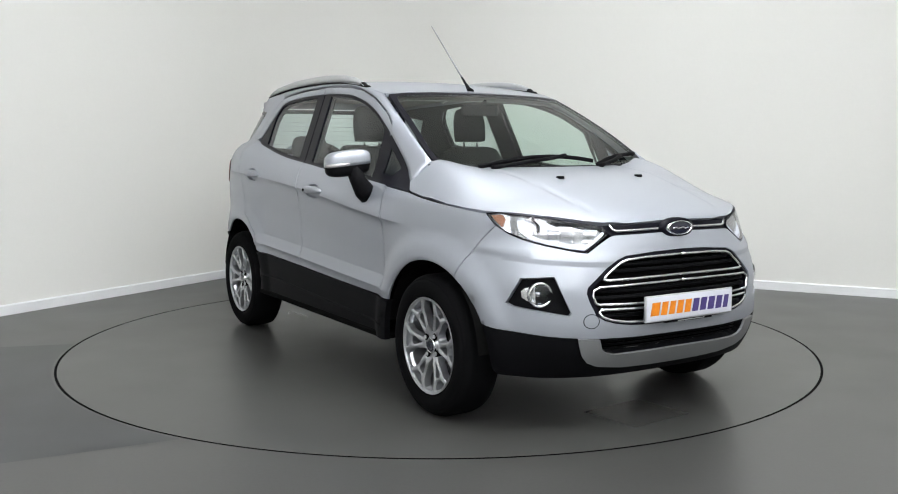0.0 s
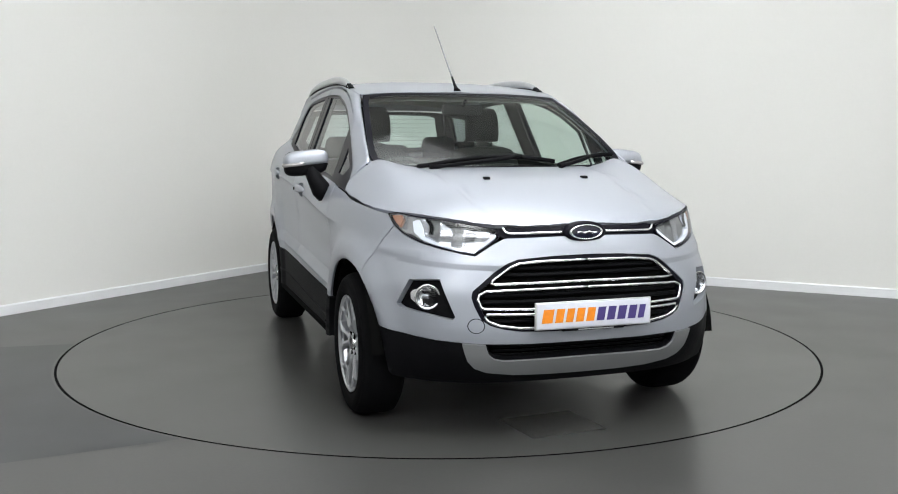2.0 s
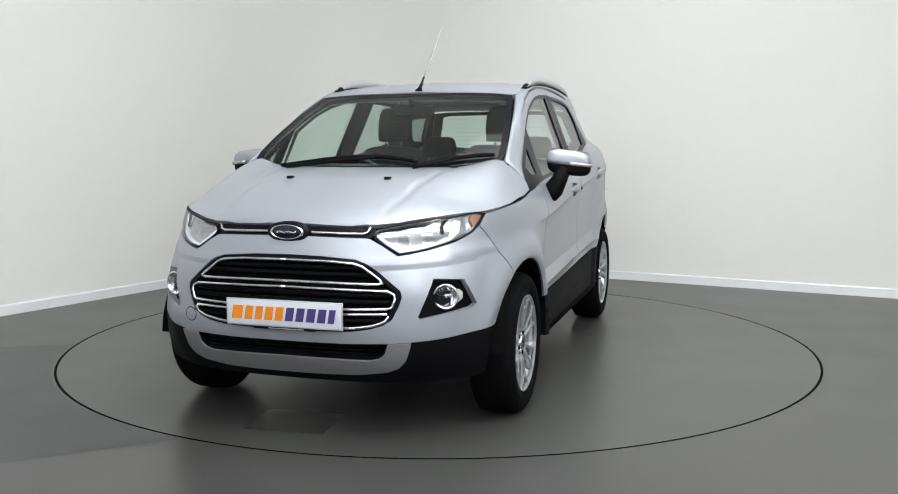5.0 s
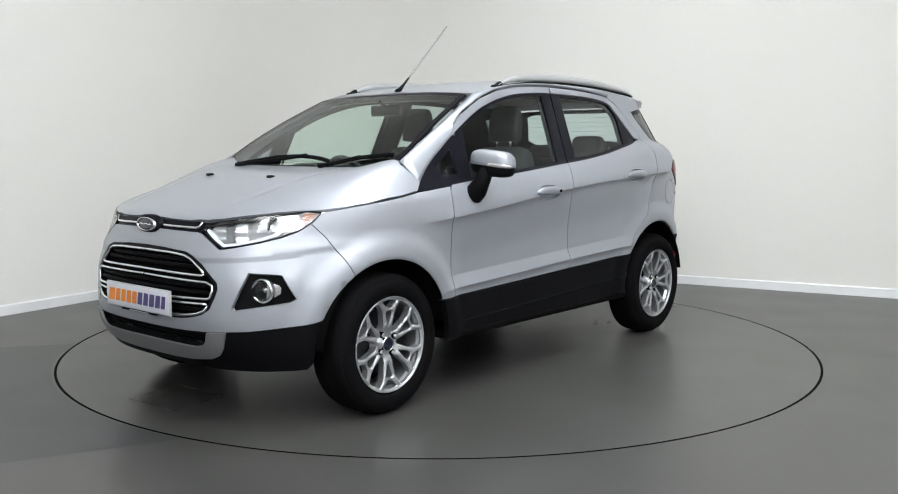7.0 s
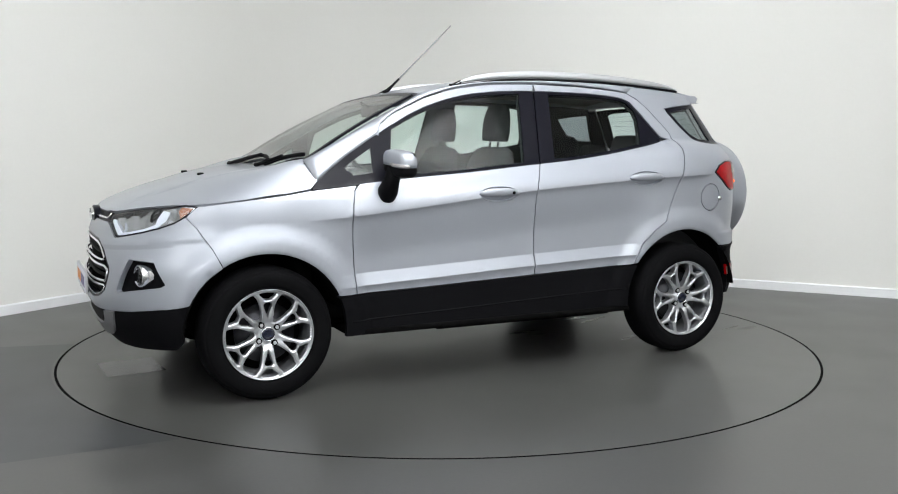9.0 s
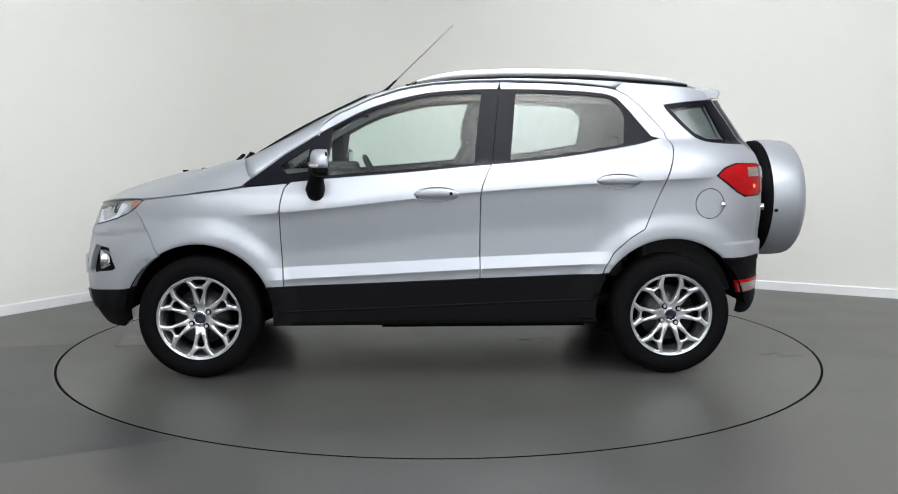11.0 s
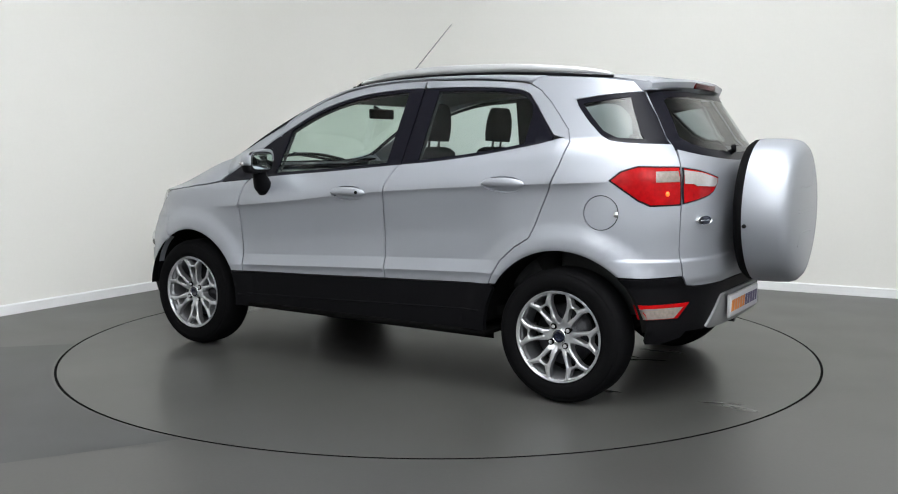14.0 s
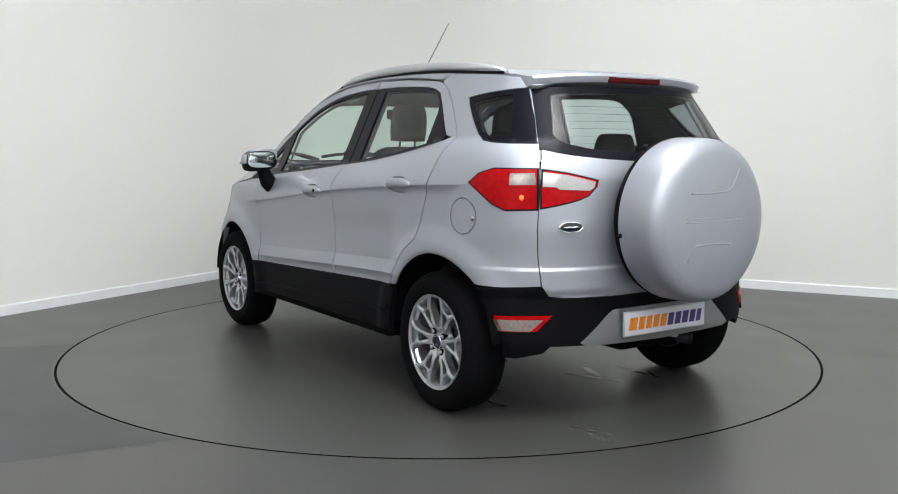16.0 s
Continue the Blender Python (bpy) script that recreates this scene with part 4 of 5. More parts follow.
    bar(dn(across([(0, 0.660), (0.25, 0.658), (0.44, 0.654), (0.468, 0.640), (0.474, 0.622), (0.463, 0.590), (0.45, 0.583), (0.25, 0.578), (0.0, 0.576)])))
    bar(dn(across([(0, 0.555), (0.25, 0.557), (0.44, 0.561), (0.452, 0.553), (0.435, 0.532), (0.39, 0.515), (0.31, 0.503), (0.15, 0.499), (0.0, 0.498)])))
    for z, w_ in ((0.742, 0.33), (0.715, 0.37), (0.635, 0.45), (0.607, 0.455), (0.530, 0.41)):
        bar(dn([(-w_, z), (0, z), (w_, z)]), 0.009, -0.022, BLACK_PLASTIC, "grille_slat")
    # upper grille between the lamps
    ug = both(Fr, [(0.0, 0.912), (0.15, 0.911), (0.365, 0.905), (0.356, 0.872), (0.338, 0.863), (0.12, 0.867), (0.0, 0.867)])
    u = sheet("upper_grille", skin, ug, GLOSS_BLACK, car, off=-0.012, thick=0.02, label="black upper grille with a bright line")
    for s in (1, -1):
        line = dense_line([(0.345, 0.905), (0.335, 0.886), (0.318, 0.880), (0.08, 0.884)], 0.03)
        q = np.array([Fr(s * y, z) for y, z in line])
        P = skin(q[:, 0], q[:, 1])
        bm = bmesh.new()
        tube(bm, [(p[0] - 0.002, p[1], p[2]) for p in P], 0.006, 6)
        part("chrome_bar", bm, CHROME, u)
    # dark lining behind the skin, seen only through gaps
    for s in (1, -1):
        o = sides([(-0.86, 0.33), (0.86, 0.33)] + arc(FX, AXZ, ARCH_F + 0.012, 178, 30, 24) + [(1.62, 0.50), (1.62, 0.86), (1.4, 0.90), (1.1, 0.95), (0.95, 0.97), (0.6, 1.0), (0, 1.05), (-0.6, 1.11), (-1.0, 1.17), (-1.5, 1.18), (-1.72, 1.1), (-1.72, 0.66)] + arc(RX, AXZ, ARCH_R + 0.012, 130, 2, 24))
        sheet("inner_panel", skin, o, DARK, car, off=-0.03, thick=0.01, side=s, step=0.06)
        for cx, r in ((FX, ARCH_F), (RX, ARCH_R)):
            bm = bmesh.new()
            rows = [[bm.verts.new((cx + (r + 0.004) * math.cos(math.radians(a)), s * y, AXZ + (r + 0.004) * math.sin(math.radians(a)))) for a in range(4, 180, 8)] for y in (0.835 if cx > 0 else 0.82, 0.5)]
            for k in range(len(rows[0]) - 1):
                bm.faces.new((rows[0][k], rows[0][k + 1], rows[1][k + 1], rows[1][k]))
            bm.faces.new(rows[1])
            part("wheel_housing", bm, DARK, car, "black wheel arch liner")


body()


def wheel(x, side, turn=0.0):
    w = thing("wheel", "", "")
    w.parent = car
    w.location = (x, 0, AXZ)
    tagged(w, "alloy wheel with a black tyre")
    R, Y0, Y1 = AXZ, 0.655, 0.862
    bm = bmesh.new()
    prof = [(0.205, 0.70), (0.220, 0.845), (0.228, 0.852), (0.2300, 0.849), (0.234, 0.854), (0.245, 0.859), (0.270, 0.863), (0.292, 0.859), (0.300, 0.854), (0.302, 0.850), (0.305, 0.8505), (0.311, 0.846), (0.322, 0.828), (0.327, 0.81), (0.328, 0.76), (0.327, 0.70), (0.321, 0.675), (0.295, 0.658), (0.25, 0.655), (0.205, 0.67)]
    lathe(bm, [(r, side * y) for r, y in prof], 72)
    bmesh.ops.recalc_face_normals(bm, faces=bm.faces)
    t = part("tyre", bm, RUBBER, w, "black rubber tyre")
    # rim barrel and lip
    bm = bmesh.new()
    lathe(bm, [(r, side * y) for r, y in ((0.222, 0.848), (0.2235, 0.853), (0.2215, 0.8540), (0.2165, 0.850), (0.211, 0.840), (0.203, 0.82))], 72)
    bmesh.ops.recalc_face_normals(bm, faces=bm.faces)
    part("rim", bm, ALLOY, w, "silver alloy rim")
    bm = bmesh.new()
    lathe(bm, [(r, side * y) for r, y in ((0.203, 0.82), (0.198, 0.76), (0.198, 0.68), (0.206, 0.675))], 48)
    part("rim_barrel", bm, ALLOY, w, "silver inner barrel")
    # spoke face: six long petals, six small openings at the rim and six gaps between the paired rails
    petal = [(0.066, 0.008), (0.088, 0.019), (0.115, 0.030), (0.140, 0.039), (0.165, 0.043), (0.188, 0.040), (0.2050, 0.033), (0.2085, 0.0)]
    mouth = [(0.1680, 0.0), (0.1690, 0.015), (0.176, 0.021), (0.190, 0.036), (0.199, 0.042), (0.2060, 0.026), (0.2080, 0.0)]
    gap = [(0.082, 0.0), (0.092, 0.0045), (0.112, 0.0110), (0.135, 0.0190), (0.147, 0.0205), (0.1560, 0.012), (0.1575, 0.0)]
    holes = []
    for k in range(6):
        for line, a in ((petal, 90), (mouth, 120), (gap, 120)):
            a = math.radians(60 * k + a + turn)
            loop = line + [(r, -q) for r, q in line[::-1] if q > 0]
            holes.append([(r * math.cos(a) - q * math.sin(a), r * math.sin(a) + q * math.cos(a)) for r, q in smooth_line(loop, 3, True)])
    rims = np.array([p for h in holes for p in dense(h, 0.003)])

    def face(u, v):
        r = np.hypot(u, v)
        P = np.stack([u, v], 1)
        d = np.concatenate([np.sqrt(((P[k:k + 400, None] - rims[None]) ** 2).sum(2).min(1)) for k in range(0, len(P), 400)])
        round_ = 0.0075 * np.clip(1 - d / 0.0085, 0, 1) ** 2
        return np.stack([u, 0.839 + 0.011 * sstep(0.09, 0.20, r) - 0.016 * sstep(0.095, 0.045, r) - round_, v], 1)
    out = [(0.2135 * math.cos(2 * math.pi * k / 72), 0.2135 * math.sin(2 * math.pi * k / 72)) for k in range(72)]
    sheet("spokes", face, out, ALLOY, w, holes=holes, thick=0.034, step=0.0042, side=side, label="silver alloy spokes in six petals")
    bm = bmesh.new()
    lathe(bm, [(0.0001, side * 0.835), (0.02, side * 0.836), (0.028, side * 0.838), (0.031, side * 0.834), (0.033, side * 0.82)], 32)
    bmesh.ops.recalc_face_normals(bm, faces=bm.faces)
    cap = part("centre_cap", bm, BADGE_BLUE, w, "dark blue centre cap")
    bm = bmesh.new()
    lathe(bm, [(0.030, side * 0.834), (0.033, side * 0.839), (0.036, side * 0.834), (0.037, side * 0.82)], 32)
    bmesh.ops.recalc_face_normals(bm, faces=bm.faces)
    part("cap_ring", bm, CHROME, cap)
    for k in range(4):
        a = math.radians(90 * k + 55)
        # black disc on the face paints the shade of the nut's well
        bm = bmesh.new()
        m = pose(0.055 * math.cos(a), 0, 0.055 * math.sin(a))
        lathe(bm, [(0.0001, side * 0.8325), (0.0150, side * 0.8325), (0.0155, side * 0.81)], 16, m=m)
        bmesh.ops.recalc_face_normals(bm, faces=bm.faces)
        well_shade = part("nut_well_shade", bm, DARK, w)
        bm = bmesh.new()
        lathe(bm, [(0.0001, side * 0.839), (0.0085, side * 0.839), (0.010, side * 0.836), (0.010, side * 0.82)], 6, m=m)
        bmesh.ops.recalc_face_normals(bm, faces=bm.faces)
        part("wheel_nut", bm, SATIN, well_shade, smooth=False)
    bm = bmesh.new()
    lathe(bm, [(0.0001, side * 0.775), (0.09, side * 0.775), (0.095, side * 0.765), (0.150, side * 0.765), (0.150, side * 0.745), (0.0001, side * 0.745)], 48)
    bmesh.ops.recalc_face_normals(bm, faces=bm.faces)
    part("brake_disc", bm, DISC, w)
    bm = bmesh.new()
    lathe(bm, [(0.0001, side * 0.69), (0.20, side * 0.69)], 32)
    part("rim_back", bm, DARK, w)


for wx, ws, wt in ((FX, 1, 30), (FX, -1, 0), (RX, 1, 0), (RX, -1, 0)):
    wheel(wx, ws, wt)


# ---- lamps, trim, glass and fittings of the car
def put(name, pts_fn, line, radius, material, parent, off=0.0, n=6, flat=1.0, label="", taper=None):
    """A bead that follows a line on the skin."""
    u = np.array([pts_fn(y, z) for y, z in line])
    P = skin(u[:, 0], u[:, 1])
    bm = bmesh.new()
    tube(bm, [(p[0] + off, p[1], p[2]) for p in P], radius, n, flat, taper)
    return part(name, bm, material, parent, label)


def mir(u):
    return [(4.8 - a, z) for a, z in u[::-1]]


def headlamp(side):
    o = sides([(1.563, 0.950), (1.612, 0.958)]) + [Fr(y, z) for y, z in ((0.652, 0.946), (0.58, 0.938), (0.511, 0.926), (0.44, 0.914), (0.372, 0.900), (0.358, 0.880), (0.366, 0.862), (0.41, 0.832), (0.466, 0.798), (0.52, 0.805), (0.60, 0.824), (0.66, 0.846))] + sides([(1.658, 0.874), (1.612, 0.905), (1.582, 0.928)])
    h = sheet("headlamp", skin, o, GLOSS_BLACK, car, holes=[inset(o, 0.0045)], off=-0.002, thick=0.022, step=0.02, side=side, label="clear headlamp with bright reflectors")
    inn = inset(o, 0.005)
    facets = lambda u, z: skin(u, z) - np.stack([0.026 + 0.020 * np.abs((np.asarray(u) * 11) % 1 - 0.5) + 0.005 * np.sin(np.asarray(z) * 70), 0 * u, 0 * u], 1)
    sheet("reflector", facets, inn, REFLECTOR, h, thick=0.004, step=0.008, side=side, label="faceted bright reflector")
    # light guide along the lower edge, turned up at the outer end
    low = [Fr(y, z) for y, z in ((0.372, 0.874), (0.384, 0.862), (0.418, 0.838), (0.468, 0.808), (0.53, 0.816), (0.60, 0.834), (0.645, 0.852))]
    up = [Fr(y, z) for y, z in ((0.636, 0.864), (0.60, 0.845), (0.53, 0.827), (0.471, 0.819), (0.425, 0.847), (0.392, 0.871), (0.378, 0.881))]
    sheet("light_guide", skin, low + up, LAMP_WHITE, h, off=-0.010, thick=0.02, step=0.015, side=side, label="white light guide along the lamp's lower edge")
    v = [Fr(y, z) for y, z in ((0.645, 0.852), (0.668, 0.880), (0.668, 0.925), (0.646, 0.933), (0.638, 0.90), (0.636, 0.868))]
    sheet("light_guide", skin, v, LAMP_WHITE, h, off=-0.012, thick=0.02, step=0.015, side=side)
    am = sides([(1.585, 0.943), (1.63, 0.948), (1.645, 0.93), (1.642, 0.895), (1.615, 0.915)])
    sheet("indicator", skin, am, AMBER, h, off=-0.008, thick=0.01, step=0.015, side=side, label="amber indicator bulb")
    rib = [Fr(y, z) for y, z in ((0.612, 0.932), (0.60, 0.905), (0.605, 0.872))]
    P = skin(*np.array(rib).T)
    bm = bmesh.new()
    tube(bm, [(p[0] - 0.02, side * p[1], p[2]) for p in P], 0.006)
    part("lamp_rib", bm, BLACK_PLASTIC, h)
    l = sheet("lens", skin, inset(o, 0.004), LENS, h, off=0.001, thick=0.003, step=0.03, side=side, label="clear lens")
    l.visible_shadow = False


def fog_lamp(side):
    o = [Fr(y, z) for y, z in ((0.600, 0.700), (0.700, 0.690))] + sides([(1.722, 0.585), (1.745, 0.570)]) + [Fr(y, z) for y, z in ((0.66, 0.556), (0.560, 0.538), (0.552, 0.55))]
    f = sheet("fog_lamp", skin, inset(o, -0.004), BLACK_PLASTIC, car, off=-0.035, thick=0.004, step=0.03, side=side, label="round fog lamp in a black bezel")
    u = Fr(0.642, 0.622)
    p = skin(np.array([u[0]]), np.array([u[1]]))[0]
    m = Matrix.Translation((p[0] - 0.036, side * (p[1] - 0.006), p[2])) @ Matrix.Rotation(math.radians(side * 16), 4, "Z") @ Matrix.Rotation(math.radians(-90), 4, "Z")
    bm = bmesh.new()
    lathe(bm, [(0.046, -0.06), (0.054, 0.004), (0.053, 0.014), (0.049, 0.017), (0.043, 0.012), (0.041, 0.0)], 36, m=m)
    bmesh.ops.recalc_face_normals(bm, faces=bm.faces)
    part("chrome_ring", bm, CHROME, f, "chrome ring")
    bm = bmesh.new()
    lathe(bm, [(0.042, 0.004), (0.030, -0.010), (0.014, -0.020), (0.010, -0.004), (0.0001, -0.002)], 24, m=m)
    bmesh.ops.recalc_face_normals(bm, faces=bm.faces)
    part("reflector", bm, REFLECTOR, f)
    bm = bmesh.new()
    lathe(bm, [(0.043, 0.008), (0.03, 0.013), (0.0001, 0.015)], 24, m=m)
    bmesh.ops.recalc_face_normals(bm, faces=bm.faces)
    part("lens", bm, LENS, f).visible_shadow = False
    blade = [Fr(y, z) for y, z in ((0.668, 0.660), (0.697, 0.650), (0.707, 0.636), (0.707, 0.610), (0.694, 0.597), (0.668, 0.588))]
    sheet("chrome_blade", skin, blade, CHROME, f, off=-0.016, thick=0.02, step=0.02, side=side, label="chrome blade beside the lamp")


def lettering(parent, xf, zc, yc, w, h, out, lean=0.18):
    """Ten slanted blocks, five orange and five purple, in place of a dealer's mark."""
    n = 10
    widths = [1.25, 1.0, 0.95, 1.0, 1.0, 1.0, 1.0, 1.05, 1.0, 0.85]
    tot = sum(widths)
    y = 0.0
    for k, ww in enumerate(widths):
        a, b = y / tot * w + 0.006, (y + ww) / tot * w - 0.006
        y += ww
        bm = bmesh.new()
        s = out
        q = lambda t, z: (xf, yc + s * (t - w / 2 + lean * (z - zc)), z)
        V, F, rings = fill([(a, -h / 2), (b, -h / 2), (b, h / 2), (a, h / 2)], [], 1.0)
        top = [bm.verts.new((xf + out * 0.0016, q(u, zc + v)[1], zc + v)) for u, v in V]
        for f in F:
            bm.faces.new([top[i] for i in f])
        r = bmesh.ops.extrude_face_region(bm, geom=bm.faces[:])
        bmesh.ops.translate(bm, vec=(-out * 0.0012, 0, 0), verts=[v for v in r["geom"] if isinstance(v, bmesh.types.BMVert)])
        bmesh.ops.recalc_face_normals(bm, faces=bm.faces)
        part("print_block", bm, ORANGE if k < 5 else PURPLE, parent, smooth=False)


def plate(name, x, zc, out, tilt=0.0):
    e = thing(name, "", "")
    e.parent = car
    tagged(e, "white show plate with an orange and purple mark")
    yc = 0.010
    bm = bmesh.new()
    box(bm, x - 0.006, x + 0.006, yc - 0.262, yc + 0.262, zc - 0.0565, zc + 0.0565, 0.003)
    part("plate_frame", bm, SATIN, e)
    bm = bmesh.new()
    box(bm, min(x, x + out * 0.0085), max(x, x + out * 0.0085), yc - 0.256, yc + 0.256, zc - 0.051, zc + 0.051, 0.0015)
    part("plate_face", bm, PLATE_WHITE, e)
    lettering(e, x + out * 0.0085, zc, yc, 0.475, 0.056, out)
    return e


def badge(x, y, z, w, h, out, turn=0.0):
    e = thing("badge", "", "")
    e.parent = car
    e.matrix_local = pose(x, y, z, 0, 0, turn)
    tagged(e, "oval blue badge with a bright rim")
    rot = Matrix.Rotation(math.radians(-90 if out > 0 else 90), 4, "Z") @ Matrix.Diagonal((w / 2, 1, h / 2, 1))
    for nm, prof, m_ in (("rim", [(1.0, -0.012), (1.0, 0.006), (0.94, 0.010), (0.86, 0.007), (0.85, 0.0)], CHROME), ("field", [(0.87, 0.004), (0.5, 0.007), (0.0001, 0.008)], BADGE_BLUE)):
        bm = bmesh.new()
        lathe(bm, prof, 48, m=rot)
        bmesh.ops.recalc_face_normals(bm, faces=bm.faces)
        part(nm, bm, m_, e)
    bm = bmesh.new()
    s = 1 if out > 0 else -1
    tube(bm, [(s * 0.009, t * w * 0.30, 0.035 * h * math.sin(t * 7)) for t in np.linspace(-1, 1, 16)], h * 0.06, 6)
    part("stroke", bm, CHROME, e, "bright stroke")


def front_end():
    for s in (1, -1):
        headlamp(s)
        fog_lamp(s)
    # black lower apron with the air intake and a silver skid plate
    h = sides(arc(FX, AXZ, ARCH_F, 23.5, -4, 8) + [(1.68, 0.272)]) + [Fr(y, z) for y, z in ((0.62, 0.262), (0.40, 0.258), (0.2, 0.256), (0.0, 0.255))]
    t = [Fr(y, z) for y, z in ((0.0, 0.432), (0.25, 0.433), (0.44, 0.437), (0.521, 0.442), (0.62, 0.449), (0.70, 0.460))] + sides([(1.70, 0.471), (1.63, 0.483)])
    half = t + h
    o = half + [(4.8 - u, z) for u, z in half[::-1] if u < 2.399]
    ik = both(Fr, [(0.0, 0.430), (0.25, 0.431), (0.432, 0.434), (0.418, 0.395), (0.395, 0.378), (0.36, 0.370), (0.2, 0.370), (0.0, 0.371)])
    a = sheet("front_apron", skin, o, BLACK_PLASTIC, car, holes=[ik], off=0.0, thick=0.03, label="matt black lower front apron")
    sheet("intake_back", skin, inset(ik, -0.008), DARK, a, off=-0.05, thick=0.004, step=0.06)
    for z in (0.388, 0.405, 0.420):
        put("intake_slat", Fr, dense_line([(-0.40, z), (0, z), (0.40, z)], 0.04), 0.004, BLACK_PLASTIC, a, -0.03)
    sk = [(0.0, 0.3700), (0.2, 0.369), (0.36, 0.368), (0.398, 0.377), (0.422, 0.396), (0.437, 0.437), (0.525, 0.443), (0.516, 0.41), (0.50, 0.37), (0.47, 0.338), (0.42, 0.318), (0.30, 0.303), (0.15, 0.298), (0.0, 0.297)]
    sheet("skid_plate", skin, both(Fr, sk), SKID, a, off=0.010, thick=0.014, step=0.02, label="satin silver skid plate")
    tc = [Fr(-0.475 + 0.030 * math.cos(a), 0.515 + 0.028 * math.sin(a)) for a in [2 * math.pi * k / 28 for k in range(28)]]
    sheet("tow_cover_gap", skin, inset(tc, -0.003), DARK, car, off=0.0006, thick=0.003, step=0.012)
    sheet("tow_cover", skin, tc, PAINT, car, off=0.0012, thick=0.004, step=0.012, label="round tow hook cover")
    pf_ = plate("front_plate", 2.034, 0.553, 1)
    bm = bmesh.new()
    box(bm, 2.016, 2.038, -0.13, 0.15, 0.486, 0.4965, 0.003)
    part("plate_holder", bm, BLACK_PLASTIC, pf_, "black plate holder strip")
    bm = bmesh.new()
    box(bm, 2.0375, 2.0390, -0.06, 0.10, 0.489, 0.4935)
    part("print_bar", bm, SATIN, pf_, smooth=False)
    badge(1.972, 0.0, 0.884, 0.150, 0.062, 1)
    bm = bmesh.new()
    lathe(bm, [(0.046, -0.02), (0.046, 0.008), (0.036, 0.012), (0.0001, 0.012)], 40, m=pose(1.958, 0, 0.884) @ Matrix.Rotation(math.radians(-90), 4, "Z") @ Matrix.Diagonal((2.05, 1, 0.95, 1)))
    bmesh.ops.recalc_face_normals(bm, faces=bm.faces)
    part("badge_mount", bm, GLOSS_BLACK, car)
    # scuttle under the wipers
    half = [(1.15, 0.0), (1.145, 0.3), (1.11, 0.5), (1.06, 0.64), (1.02, 0.71), (0.98, 0.70), (1.0, 0.62), (1.05, 0.48), (1.08, 0.3), (1.085, 0.0)]
    sc = lambda x, y: np.stack([x, y, 1.108 + 0.17 * np.clip(np.abs(y) - 0.45, 0, 1) + 0 * x], 1)
    sheet("scuttle", sc, half + [(x, -y) for x, y in half[::-1] if y > 0], BLACK_PLASTIC, car, thick=0.01, step=0.05, label="black plastic scuttle panel")
    for s in (1, -1):
        bm = bmesh.new()
        rows = [[(1.045, 0.700, 1.150), (1.00, 0.735, 1.120), (0.985, 0.765, 1.075), (1.03, 0.785, 1.030)], [(0.99, 0.690, 1.182), (0.96, 0.720, 1.140), (0.945, 0.752, 1.095), (0.97, 0.775, 1.050)]]
        vs = [[bm.verts.new((x, s * (y - 0.012), z - 0.004)) for x, y, z in r] for r in rows]
        for k in range(3):
            bm.faces.new((vs[0][k], vs[0][k + 1], vs[1][k + 1], vs[1][k]))
        bmesh.ops.recalc_face_normals(bm, faces=bm.faces)
        bmesh.ops.solidify(bm, geom=bm.faces[:], thickness=0.006)
        part("wing_corner", bm, PAINT, car)

    def wiper(line, arm, nm):
        P = screen_surf(*np.array(line).T) + np.array([0.012, 0, 0.012])
        bm = bmesh.new()
        tube(bm, [tuple(p) for p in P], 0.009, 6, 1.3)
        w = part("wiper", bm, BLACK_PLASTIC, car, "black windscreen wiper")
        P = screen_surf(*np.array(arm).T) + np.array([0.030, 0, 0.024])
        bm = bmesh.new()
        tube(bm, [tuple(p) for p in P], 0.011, 6, 0.9, [1.5] + [1.0] * (len(P) - 1))
        part("wiper_arm", bm, BLACK_PLASTIC, w)
    wiper(smooth_line([(-0.47, 1.124), (-0.34, 1.142), (-0.18, 1.162), (0.0, 1.170), (0.15, 1.162), (0.26, 1.146)], 3), smooth_line([(-0.42, 1.108), (-0.2, 1.132), (-0.02, 1.150), (0.08, 1.165)], 3), 1)
    wiper(smooth_line([(0.27, 1.128), (0.40, 1.158), (0.52, 1.174), (0.63, 1.182)], 3), smooth_line([(0.26, 1.112), (0.38, 1.135), (0.47, 1.160)], 3), 2)
    # aerial
    bm = bmesh.new()
    tube(bm, [(0.302 - 0.422 * t, 0, 1.560 + 0.405 * t) for t in (0, 0.25, 0.5, 0.75, 1.0)], 0.0046, 8, 1, [1.2, 1, 0.9, 0.8, 0.7])
    a = part("aerial", bm, SKID, car, "thin roof aerial")
    bm = bmesh.new()
    tube(bm, [(0.318 - 0.422 * t, 0, 1.545 + 0.405 * t) for t in (0, 0.04, 0.10, 0.22)], 0.012, 10, 1, [1.9, 1.1, 0.7, 0.5])
    part("aerial_base", bm, BLACK_PLASTIC, a)


